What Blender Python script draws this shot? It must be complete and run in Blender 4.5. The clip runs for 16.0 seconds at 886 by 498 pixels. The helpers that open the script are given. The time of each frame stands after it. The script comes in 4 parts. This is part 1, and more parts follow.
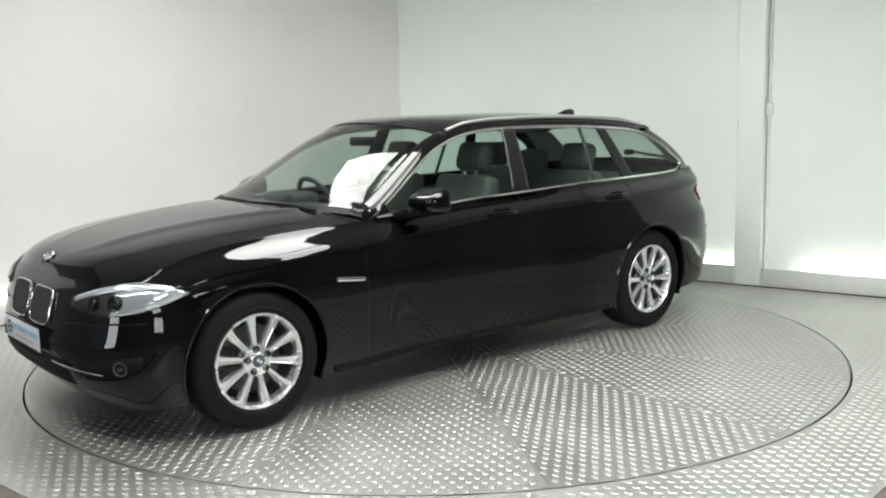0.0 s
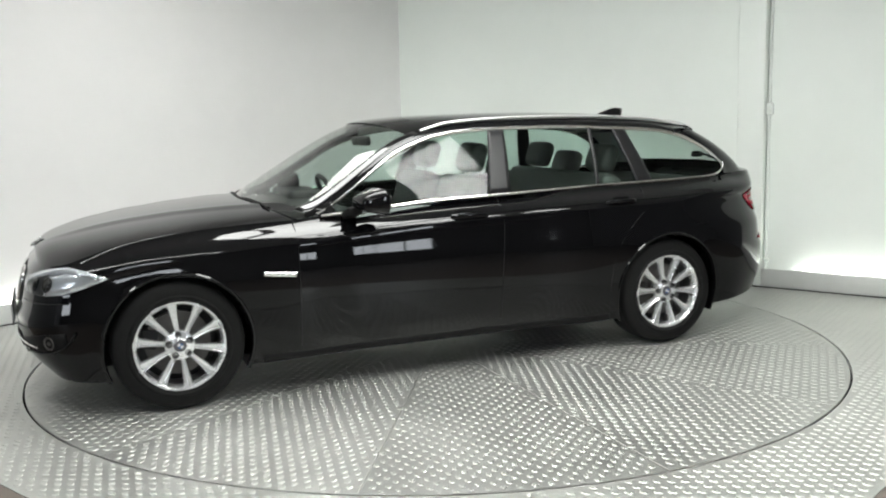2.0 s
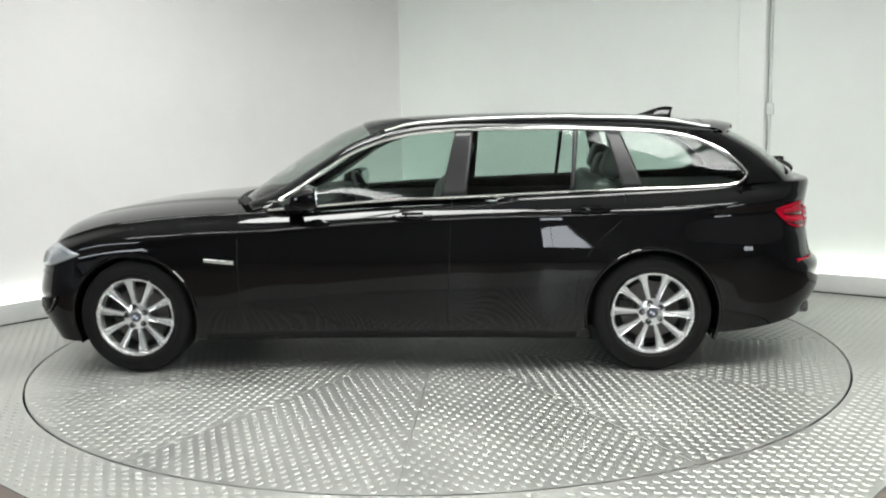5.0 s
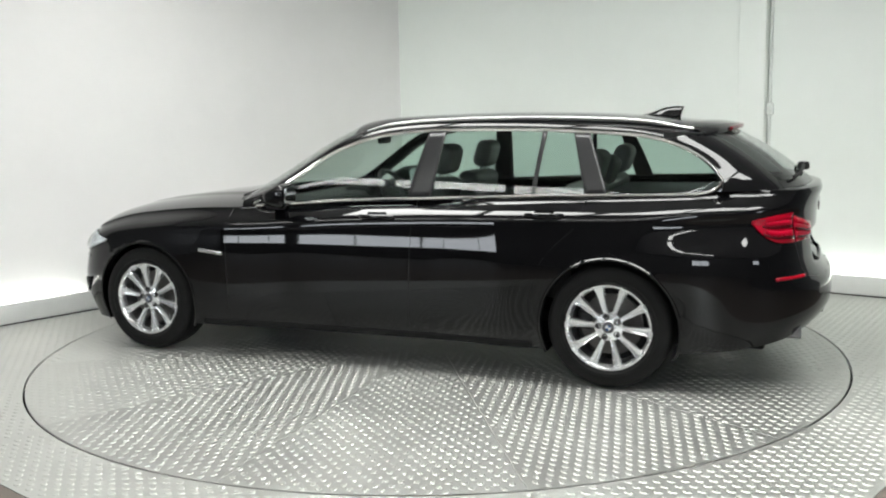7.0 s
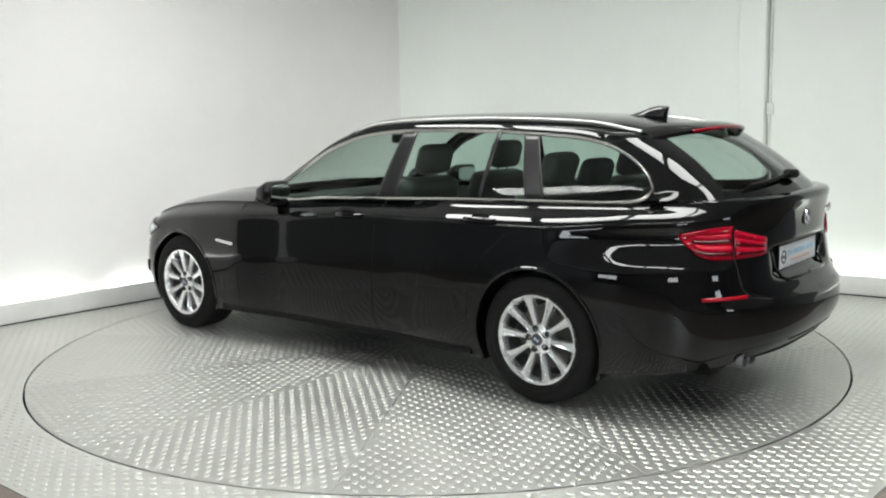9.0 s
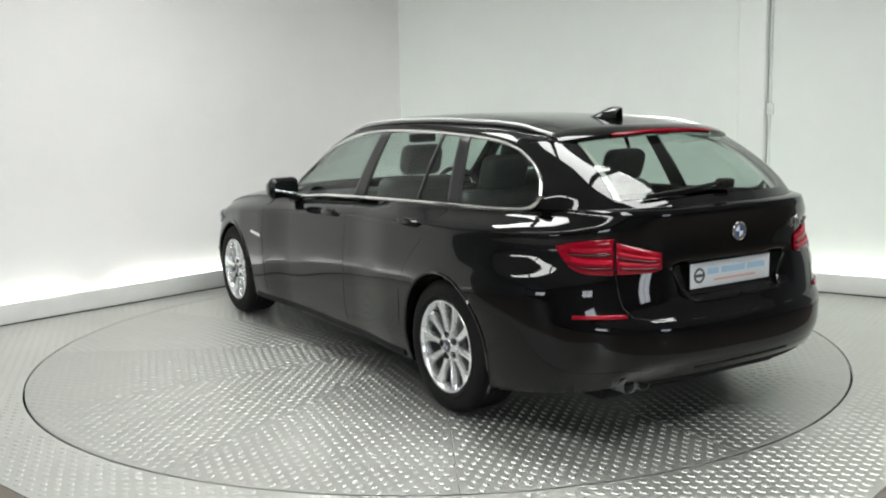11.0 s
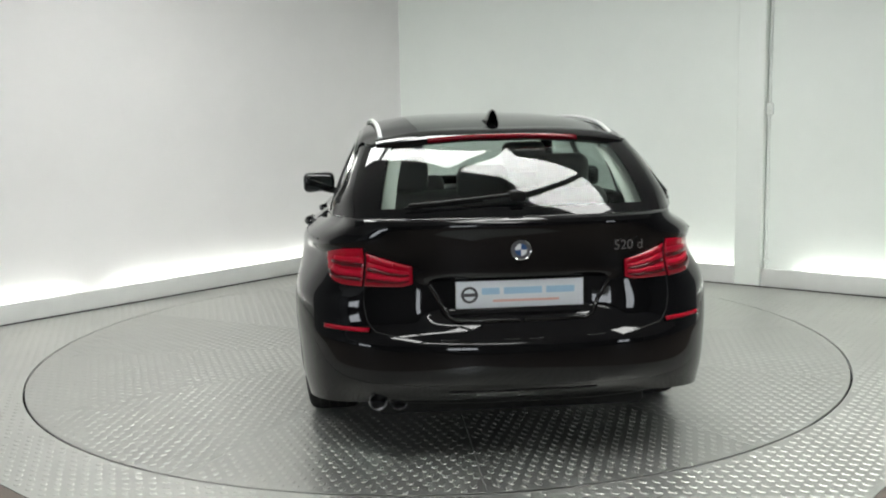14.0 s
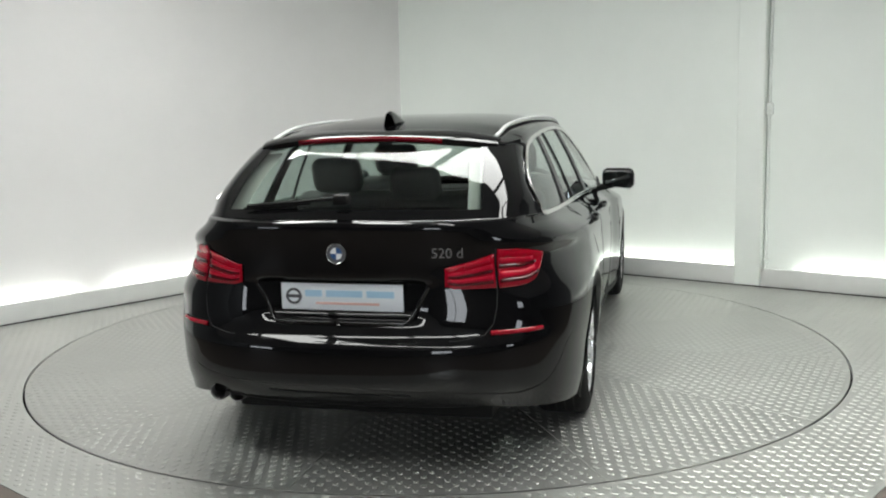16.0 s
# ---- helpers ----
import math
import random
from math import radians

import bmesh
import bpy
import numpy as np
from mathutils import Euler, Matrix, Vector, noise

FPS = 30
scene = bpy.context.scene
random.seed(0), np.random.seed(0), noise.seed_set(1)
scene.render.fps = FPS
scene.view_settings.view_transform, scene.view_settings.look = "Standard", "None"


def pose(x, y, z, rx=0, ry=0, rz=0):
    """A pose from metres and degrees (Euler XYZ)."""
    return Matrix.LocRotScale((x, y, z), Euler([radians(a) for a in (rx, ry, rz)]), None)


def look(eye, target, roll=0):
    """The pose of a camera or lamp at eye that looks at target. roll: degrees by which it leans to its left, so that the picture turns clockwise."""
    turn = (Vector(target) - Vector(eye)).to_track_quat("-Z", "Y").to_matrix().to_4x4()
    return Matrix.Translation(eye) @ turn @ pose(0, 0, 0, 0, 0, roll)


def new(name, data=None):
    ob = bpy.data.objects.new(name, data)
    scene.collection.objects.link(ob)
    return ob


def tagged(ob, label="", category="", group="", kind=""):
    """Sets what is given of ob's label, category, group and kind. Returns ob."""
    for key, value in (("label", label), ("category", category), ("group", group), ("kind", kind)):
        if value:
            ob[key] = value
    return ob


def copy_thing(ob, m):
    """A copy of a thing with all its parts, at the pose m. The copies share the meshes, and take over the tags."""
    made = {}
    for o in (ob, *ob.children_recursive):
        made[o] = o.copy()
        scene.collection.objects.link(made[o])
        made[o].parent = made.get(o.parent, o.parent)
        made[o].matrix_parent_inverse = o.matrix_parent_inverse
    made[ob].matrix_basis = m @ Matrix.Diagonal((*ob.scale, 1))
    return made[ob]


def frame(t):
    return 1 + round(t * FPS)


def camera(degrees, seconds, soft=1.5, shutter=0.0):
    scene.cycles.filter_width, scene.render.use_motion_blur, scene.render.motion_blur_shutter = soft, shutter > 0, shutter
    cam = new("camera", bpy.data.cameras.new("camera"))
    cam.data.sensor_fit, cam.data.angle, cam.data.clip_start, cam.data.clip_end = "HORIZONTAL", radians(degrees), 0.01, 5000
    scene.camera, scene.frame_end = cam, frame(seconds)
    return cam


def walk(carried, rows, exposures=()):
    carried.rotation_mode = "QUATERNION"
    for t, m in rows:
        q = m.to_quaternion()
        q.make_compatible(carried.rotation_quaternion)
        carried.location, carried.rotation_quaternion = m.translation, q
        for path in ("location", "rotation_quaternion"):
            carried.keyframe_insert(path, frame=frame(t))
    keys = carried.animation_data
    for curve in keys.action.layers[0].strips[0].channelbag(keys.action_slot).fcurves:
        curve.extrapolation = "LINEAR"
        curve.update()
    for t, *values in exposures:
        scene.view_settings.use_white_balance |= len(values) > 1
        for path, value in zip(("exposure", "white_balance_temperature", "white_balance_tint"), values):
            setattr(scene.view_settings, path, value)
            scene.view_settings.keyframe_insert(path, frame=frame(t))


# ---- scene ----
cam = camera(51.3, 16.0, soft=2.1)
EYE = (0.0, -5.875, 1.459)
AIM = (0.0468, 0.0617, 0.5933)
walk(cam, [(0, look(EYE, AIM, -1.275)), (16, look(EYE, AIM, -1.275))], [(0, 0.0), (7, 0.08), (9, 0.06), (12.5, -0.16), (14.5, -0.2), (16, -0.24)])

# ---- light: a dim hall, its ceiling panels and the cove strips do the lighting ----
world = bpy.data.worlds.new("world")
scene.world = world
world.use_nodes = True
world.node_tree.nodes["Background"].inputs[0].default_value = (0.5, 0.55, 0.52, 1)
world.node_tree.nodes["Background"].inputs[1].default_value = 0.02
PANEL_LIGHT = 17.5
COVE_LIGHT = 17.0
WINDOW_LIGHT = 10.0


# ---- materials ----
def material(name, colour, rough=0.5, metal=0.0, var=0.0, scale=8.0, bump=0.0, bscale=60.0, coat=0.0, spec=0.5, rvar=0.0):
    m = bpy.data.materials.new(name)
    m.use_nodes = True
    nt = m.node_tree
    b = nt.nodes["Principled BSDF"]
    b.inputs["Base Color"].default_value = (*colour, 1)
    b.inputs["Roughness"].default_value = rough
    b.inputs["Metallic"].default_value = metal
    b.inputs["Specular IOR Level"].default_value = spec
    b.inputs["Coat Weight"].default_value = coat
    b.inputs["Coat Roughness"].default_value = 0.03
    b.inputs["Coat IOR"].default_value = 1.43
    co = nt.nodes.new("ShaderNodeTexCoord")
    if var or rvar:
        n1 = nt.nodes.new("ShaderNodeTexNoise")
        n1.inputs["Scale"].default_value = scale
        n1.inputs["Detail"].default_value = 8
        n1.inputs["Roughness"].default_value = 0.65
        nt.links.new(co.outputs["Object"], n1.inputs["Vector"])
        if var:
            mr = nt.nodes.new("ShaderNodeMapRange")
            mr.inputs["From Min"].default_value, mr.inputs["From Max"].default_value = 0.25, 0.75
            mr.inputs["To Min"].default_value, mr.inputs["To Max"].default_value = 1 - var, 1 + var
            nt.links.new(n1.outputs["Fac"], mr.inputs["Value"])
            mx = nt.nodes.new("ShaderNodeVectorMath")
            mx.operation = "SCALE"
            mx.inputs[0].default_value = colour
            nt.links.new(mr.outputs[0], mx.inputs["Scale"])
            nt.links.new(mx.outputs[0], b.inputs["Base Color"])
        if rvar:
            mr = nt.nodes.new("ShaderNodeMapRange")
            mr.inputs["From Min"].default_value, mr.inputs["From Max"].default_value = 0.3, 0.7
            mr.inputs["To Min"].default_value, mr.inputs["To Max"].default_value = max(0, rough - rvar), rough + rvar
            nt.links.new(n1.outputs["Fac"], mr.inputs["Value"])
            nt.links.new(mr.outputs[0], b.inputs["Roughness"])
    if bump:
        n2 = nt.nodes.new("ShaderNodeTexNoise")
        n2.inputs["Scale"].default_value = bscale
        n2.inputs["Detail"].default_value = 5
        nt.links.new(co.outputs["Object"], n2.inputs["Vector"])
        bp = nt.nodes.new("ShaderNodeBump")
        bp.inputs["Strength"].default_value = bump
        bp.inputs["Distance"].default_value = 0.003
        nt.links.new(n2.outputs["Fac"], bp.inputs["Height"])
        nt.links.new(bp.outputs[0], b.inputs["Normal"])
    return m


def glow(name, colour, strength):
    m = bpy.data.materials.new(name)
    m.use_nodes = True
    b = m.node_tree.nodes["Principled BSDF"]
    b.inputs["Base Color"].default_value = (0.8, 0.8, 0.8, 1)
    b.inputs["Emission Color"].default_value = (*colour, 1)
    b.inputs["Emission Strength"].default_value = strength
    return m


def pane_glass(name, tint, ior=1.5):
    m = bpy.data.materials.new(name)
    m.use_nodes = True
    nt = m.node_tree
    nt.nodes.clear()
    out = nt.nodes.new("ShaderNodeOutputMaterial")
    mix = nt.nodes.new("ShaderNodeMixShader")
    tr = nt.nodes.new("ShaderNodeBsdfTransparent")
    tr.inputs[0].default_value = (*tint, 1)
    gl = nt.nodes.new("ShaderNodeBsdfGlossy")
    gl.inputs["Roughness"].default_value = 0.01
    gl.inputs[0].default_value = (1, 1, 1, 1)
    lw = nt.nodes.new("ShaderNodeLayerWeight")
    lw.inputs["Blend"].default_value = 0.5
    pw = nt.nodes.new("ShaderNodeMath")
    pw.operation = "POWER"
    pw.inputs[1].default_value = 5.0
    nt.links.new(lw.outputs["Facing"], pw.inputs[0])
    ma = nt.nodes.new("ShaderNodeMath")
    ma.operation = "MULTIPLY_ADD"
    f0 = ((ior - 1) / (ior + 1)) ** 2 * 1.2
    ma.inputs[1].default_value, ma.inputs[2].default_value = 1 - f0, f0
    nt.links.new(pw.outputs[0], ma.inputs[0])
    nt.links.new(ma.outputs[0], mix.inputs[0])
    nt.links.new(tr.outputs[0], mix.inputs[1])
    nt.links.new(gl.outputs[0], mix.inputs[2])
    nt.links.new(mix.outputs[0], out.inputs[0])
    return m


# west wall greyer, east wall lighter: the uneven lighting is put into their colours
WALL_DIM = material("wall_paint_dim", (0.775, 0.765, 0.76), 0.55, var=0.03, scale=1.3, bump=0.05, bscale=120)
WALL_COOL_LIT = material("wall_paint_cool_lit", (0.82, 0.86, 0.82), 0.55, var=0.03, scale=1.3, bump=0.05, bscale=120)
KERB = material("kerb_paint", (0.62, 0.63, 0.61), 0.5, var=0.06, scale=4, bump=0.06)
# ceiling out of view, kept pale so it bounces light onto the walls
CEIL = material("ceiling_bounce", (0.60, 0.60, 0.59), 0.8, var=0.1)
HALL = material("hall_wall", (0.20, 0.205, 0.21), 0.6, var=0.08, scale=1.5, bump=0.06)
BROWN = material("brown_floor", (0.14, 0.115, 0.098), 0.6, var=0.15, scale=6, bump=0.1)
STUDS = material("worn_bright_studs", (0.515, 0.519, 0.493), 0.5, 0.5, var=0.10, scale=3.0, rvar=0.06)
PLATE = material("aluminium_tread_plate", (0.47, 0.474, 0.45), 0.39, 0.73, var=0.14, scale=1.7, rvar=0.08, bump=0.08, bscale=90)
SEAM = material("dark_gap", (0.015, 0.015, 0.015), 0.8)
PAINT = material("black_paint", (0.0035, 0.0035, 0.004), 0.3, coat=1.0, spec=0.0)
TRIM = material("black_plastic_trim", (0.007, 0.007, 0.007), 0.5, spec=0.15, bump=0.1, bscale=300)
GLOSS = material("gloss_black_trim", (0.006, 0.006, 0.006), 0.08)
PILLAR = material("satin_black_pillar", (0.008, 0.008, 0.009), 0.32, spec=0.4)
CHROME = material("satin_chrome", (0.82, 0.82, 0.80), 0.16, 1.0, rvar=0.04)
RAIL = material("satin_aluminium", (0.70, 0.71, 0.70), 0.36, 0.6, var=0.04, scale=20)
ALLOY = material("silver_alloy", (0.82, 0.83, 0.84), 0.26, 0.8, var=0.05, scale=12, coat=0.4, rvar=0.05)
TYRE = material("tyre_rubber", (0.006, 0.006, 0.006), 0.75, spec=0.25, var=0.2, scale=20, bump=0.25, bscale=180)
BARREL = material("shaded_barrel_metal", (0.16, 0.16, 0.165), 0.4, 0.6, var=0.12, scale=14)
DISC = material("brake_steel", (0.13, 0.125, 0.12), 0.45, 0.9, var=0.15, scale=20)
SEAT = material("grey_leather", (0.10, 0.10, 0.096), 0.45, var=0.12, scale=15, bump=0.2, bscale=160)
LINER = material("pale_headlining", (0.42, 0.43, 0.40), 0.9, var=0.04, bump=0.1, bscale=250)
DARKIN = material("dark_cabin_plastic", (0.018, 0.018, 0.018), 0.6, bump=0.15, bscale=200)
GLASS = pane_glass("green_tinted_glass", (0.66, 0.76, 0.72), 1.34)
SCREEN = pane_glass("windscreen_glass", (0.72, 0.78, 0.75), 1.44)
CLEAR = pane_glass("lamp_cover", (0.93, 0.95, 0.96), 1.32)
REDLENS = material("red_lens", (0.32, 0.002, 0.014), 0.12, coat=0.35, spec=0.2)
REDDARK = material("dark_red_lens", (0.07, 0.002, 0.005), 0.12, coat=0.35, spec=0.2)
REDMID = material("brake_light_lens", (0.15, 0.002, 0.008), 0.2, coat=0.2, spec=0.2)
REDBRIGHT = material("bright_red_light_bar", (0.46, 0.003, 0.024), 0.3, coat=0.0, spec=0.15)
SILVER = material("reflector_silver", (0.82, 0.84, 0.88), 0.16, 0.7, rvar=0.06, scale=40, bump=0.8, bscale=32)
LAMPMETAL = material("lamp_chrome", (0.66, 0.67, 0.72), 0.10, 0.9, rvar=0.05, scale=30, bump=1.0, bscale=30)
MIRROR = material("mirror_glass", (0.42, 0.45, 0.46), 0.02, 1.0)
WHITE = material("white_plate", (0.78, 0.82, 0.86), 0.35, var=0.03)
BLUEBAR = material("pale_blue_print", (0.40, 0.62, 0.78), 0.4)
REDBAR = material("pale_red_print", (0.75, 0.45, 0.40), 0.4)
INK = material("dark_print", (0.07, 0.07, 0.08), 0.4)
BLUE = material("blue_enamel", (0.04, 0.10, 0.24), 0.2, coat=0.5)
ENAMEL = material("white_enamel", (0.75, 0.76, 0.78), 0.2, coat=0.5)
CONDUIT = material("grey_conduit", (0.76, 0.79, 0.76), 0.5, var=0.05)
PANEL = glow("light_panel", (0.985, 1.0, 0.97), PANEL_LIGHT)
DAYLIGHT = glow("daylight_pane", (0.88, 0.94, 1.0), WINDOW_LIGHT)
COVE = glow("cove_strip", (0.97, 1.0, 0.95), COVE_LIGHT)


def vary_by_object(m, amount):
    """Each object with the material is a little lighter or darker than the next."""
    nt = m.node_tree
    b = nt.nodes["Principled BSDF"]
    src = b.inputs["Base Color"].links[0].from_socket
    info = nt.nodes.new("ShaderNodeObjectInfo")
    mr = nt.nodes.new("ShaderNodeMapRange")
    mr.inputs["To Min"].default_value, mr.inputs["To Max"].default_value = 1 - amount, 1 + amount
    nt.links.new(info.outputs["Random"], mr.inputs["Value"])
    sc_ = nt.nodes.new("ShaderNodeVectorMath")
    sc_.operation = "SCALE"
    nt.links.new(src, sc_.inputs[0])
    nt.links.new(mr.outputs[0], sc_.inputs["Scale"])
    nt.links.new(sc_.outputs[0], b.inputs["Base Color"])


vary_by_object(PLATE, 0.12)
vary_by_object(STUDS, 0.08)


# ---- mesh helpers ----
def mesh_of(name, verts, faces, mat, smooth=False):
    me = bpy.data.meshes.new(name)
    me.from_pydata([tuple(map(float, v)) for v in verts], [], faces)
    me.update()
    for m in (mat if isinstance(mat, (list, tuple)) else [mat]):
        me.materials.append(m)
    if smooth:
        me.polygons.foreach_set("use_smooth", [True] * len(me.polygons))
        me.set_sharp_from_angle(angle=radians(38))
    return me


def part_mesh(name, me, parent, label=""):
    ob = new(name, me)
    ob.parent = parent
    return tagged(ob, label)


def part(name, bm, mat, parent, label="", smooth=True):
    """Links a bmesh as one mesh object under a thing or a part."""
    me = bpy.data.meshes.new(name)
    bm.to_mesh(me)
    bm.free()
    me.materials.append(mat)
    if smooth:
        me.polygons.foreach_set("use_smooth", [True] * len(me.polygons))
        me.set_sharp_from_angle(angle=radians(38))
    return part_mesh(name, me, parent, label)


def grid_part(name, pts, mat, parent, label="", thick=0.0, smooth=True):
    """A sheet from rows of points; thick gives it a second skin inwards along its normals."""
    n, m = len(pts), len(pts[0])
    verts = [p for row in pts for p in row]
    faces = [(i * m + j, i * m + j + 1, (i + 1) * m + j + 1, (i + 1) * m + j) for i in range(n - 1) for j in range(m - 1)]
    me = mesh_of(name, verts, faces, mat, smooth)
    ob = part_mesh(name, me, parent, label)
    if thick:
        so = ob.modifiers.new("thickness", "SOLIDIFY")
        so.thickness, so.offset = thick, 0
    return ob


def box_bm(x0, x1, y0, y1, z0, z1, bevel=0.0, segs=2, m=None):
    bm = bmesh.new()
    bmesh.ops.create_cube(bm, size=1.0)
    for v in bm.verts:
        v.co = Vector(((x0 + x1) / 2 + v.co.x * (x1 - x0), (y0 + y1) / 2 + v.co.y * (y1 - y0), (z0 + z1) / 2 + v.co.z * (z1 - z0)))
    if bevel:
        bmesh.ops.bevel(bm, geom=list(bm.edges), offset=bevel, segments=segs, affect="EDGES", profile=0.5)
    if m is not None:
        bmesh.ops.transform(bm, matrix=m, verts=bm.verts)
    return bm


def lathe_bm(profile, n=48, axis="Y", closed=False):
    """Turns (radius, along) points round the axis."""
    bm = bmesh.new()
    rings = []
    for rr, a in profile:
        ring = []
        for i in range(n):
            t = 2 * math.pi * i / n
            c, s = rr * math.cos(t), rr * math.sin(t)
            ring.append(bm.verts.new((c, a, s) if axis == "Y" else (a, c, s) if axis == "X" else (c, s, a)))
        rings.append(ring)
    pairs = list(zip(rings, rings[1:])) + ([(rings[-1], rings[0])] if closed else [])
    for a, b in pairs:
        for i in range(n):
            bm.faces.new((a[i], a[(i + 1) % n], b[(i + 1) % n], b[i]))
    bmesh.ops.recalc_face_normals(bm, faces=bm.faces)
    return bm


def sweep_bm(path, wid, hei, up=None, closed=False, n=8):
    """A rounded band along a path: wid along up, hei across it."""
    bm = bmesh.new()
    P = [Vector(q) for q in path]
    rings = []
    for i, q in enumerate(P):
        a = P[i - 1] if (i or closed) else q
        b = P[(i + 1) % len(P)] if (i < len(P) - 1 or closed) else q
        t = (b - a).normalized()
        u = Vector(up(q)) if callable(up) else Vector(up or (0, 0, 1))
        s = t.cross(u).normalized()
        u = s.cross(t).normalized()
        rings.append([bm.verts.new(q + s * (math.cos(2 * math.pi * k / n) * wid / 2) + u * (math.sin(2 * math.pi * k / n) * hei / 2)) for k in range(n)])
    for a, b in list(zip(rings, rings[1:])) + ([(rings[-1], rings[0])] if closed else []):
        for k in range(n):
            bm.faces.new((a[k], a[(k + 1) % n], b[(k + 1) % n], b[k]))
    if not closed:
        bm.faces.new(rings[0])
        bm.faces.new(rings[-1])
    bmesh.ops.recalc_face_normals(bm, faces=bm.faces)
    return bm


def curve(*pts):
    """A smooth monotone curve through (x, value) pairs, x rising or falling."""
    a = np.array(sorted(pts), float)
    x, y = a[:, 0], a[:, 1]
    h = np.diff(x)
    d = np.diff(y) / h
    m = np.zeros(len(x))
    m[0], m[-1] = d[0], d[-1]
    for i in range(1, len(x) - 1):
        if d[i - 1] * d[i] > 0:
            w1, w2 = 2 * h[i] + h[i - 1], h[i] + 2 * h[i - 1]
            m[i] = (w1 + w2) / (w1 / d[i - 1] + w2 / d[i])

    def f(t):
        t = min(max(t, x[0]), x[-1])
        i = min(max(int(np.searchsorted(x, t)) - 1, 0), len(h) - 1)
        s = (t - x[i]) / h[i]
        return float(y[i] * (1 + 2 * s) * (1 - s) ** 2 + m[i] * h[i] * s * (1 - s) ** 2 + y[i + 1] * s * s * (3 - 2 * s) + m[i + 1] * h[i] * s * s * (s - 1))
    return f


def lerp(a, b, t):
    return a + (b - a) * t


def smooth01(t):
    t = min(max(t, 0), 1)
    return t * t * (3 - 2 * t)


# ---- room: two white walls meeting behind the turntable, cove kerbs, plate floor ----
CORNER = Vector((-0.32, 3.79, 0))
DIR_L = Vector((-0.687, -0.7267, 0)).normalized()
DIR_R = Vector((0.802, -0.597, 0)).normalized()
IN_L = Vector((-DIR_L.y, DIR_L.x, 0)) * -1
if IN_L.dot(Vector((0, 0, 0)) - CORNER) < 0:
    IN_L = -IN_L
IN_R = Vector((DIR_R.y, -DIR_R.x, 0))
if IN_R.dot(Vector((0, 0, 0)) - CORNER) < 0:
    IN_R = -IN_R
CEIL_Z = 3.3
SET = 0.10


def prism(name, base, z0, z1, mat, kind="structure", bevel=0.0):
    bm = bmesh.new()
    lo = [bm.verts.new((q[0], q[1], z0)) for q in base]
    hi = [bm.verts.new((q[0], q[1], z1)) for q in base]
    n = len(base)
    for i in range(n):
        bm.faces.new((lo[i], lo[(i + 1) % n], hi[(i + 1) % n], hi[i]))
    bm.faces.new(lo[::-1])
    bm.faces.new(hi)
    bmesh.ops.recalc_face_normals(bm, faces=bm.faces)
    if bevel:
        bmesh.ops.bevel(bm, geom=list(bm.edges), offset=bevel, segments=2, affect="EDGES", profile=0.5)
    ob = part(name, bm, mat, None, smooth=bool(bevel))
    return tagged(ob, kind=kind)


def strip(name, origin, d, inward, s0, s1, n0, n1, z0, z1, mat, bevel=0.0):
    """A box along a wall: s along it from the corner, n into the room."""
    pts = [origin + d * s + inward * n for s, n in ((s0, n0), (s1, n0), (s1, n1), (s0, n1))]
    return prism(name, [(q.x, q.y) for q in pts], z0, z1, mat, bevel=bevel)


tagged(strip("wall_west", CORNER, DIR_L, IN_L, -0.35, 5.6, -SET - 0.15, -SET, 0, CEIL_Z, WALL_DIM), "white painted wall with a glowing cove along its foot", "wall")
tagged(strip("wall_east", CORNER, DIR_R, IN_R, -SET, 6.2, -SET - 0.15, -SET, 0, CEIL_Z, WALL_COOL_LIT), "white painted wall with a cove light and pilaster", "wall")
tagged(strip("wall_west_hall", CORNER, DIR_L, IN_L, 5.6, 11.5, -SET - 0.15, -SET, 0, CEIL_Z, HALL), "plain grey wall past the white corner", "wall")
tagged(strip("wall_east_hall", CORNER, DIR_R, IN_R, 6.2, 11.5, -SET - 0.15, -SET, 0, CEIL_Z, HALL), "plain grey wall past the white corner", "wall")
tagged(strip("baseboard_west", CORNER, DIR_L, IN_L, 0.0, 5.6, -0.022, 0, 0, 0.150, KERB, 0.003), "pale grey kerb board hiding the cove light", "kerb")
tagged(strip("baseboard_east", CORNER, DIR_R, IN_R, 0.0, 3.50, -0.022, 0, 0, 0.155, KERB, 0.003), "pale grey kerb board hiding the cove light", "kerb")
tagged(strip("baseboard_east_far", CORNER, DIR_R, IN_R, 3.72, 6.2, -0.022, 0, 0, 0.150, KERB, 0.003), "pale grey kerb board hiding the cove light", "kerb")
tagged(strip("pilaster_trim", CORNER, DIR_R, IN_R, 3.50, 3.71, -SET, 0.004, 0, CEIL_Z, WALL_COOL_LIT, 0.004), "white boxed pilaster on the wall", "pilaster")

# closing walls behind the camera, and the ceiling
tagged(prism("wall_south", [(-10.8, -7.6), (10.5, -7.6), (10.5, -7.8), (-10.8, -7.8)], 0, CEIL_Z, HALL), "plain painted wall behind the camera", "wall")
tagged(prism("wall_side_west", [(-10.8, -7.6), (-10.6, -7.6), (-10.6, -4), (-10.8, -4)], 0, CEIL_Z, HALL), "plain painted side wall", "wall")
tagged(prism("wall_side_east", [(9.4, -7.6), (9.6, -7.6), (9.6, -2.6), (9.4, -2.6)], 0, CEIL_Z, HALL), "plain painted side wall", "wall")
tagged(prism("ceiling", [(-10.8, -9.2), (10.5, -9.2), (10.5, 5), (-10.8, 5)], CEIL_Z, CEIL_Z + 0.15, CEIL), "pale unseen ceiling that bounces light onto the walls", "ceiling")


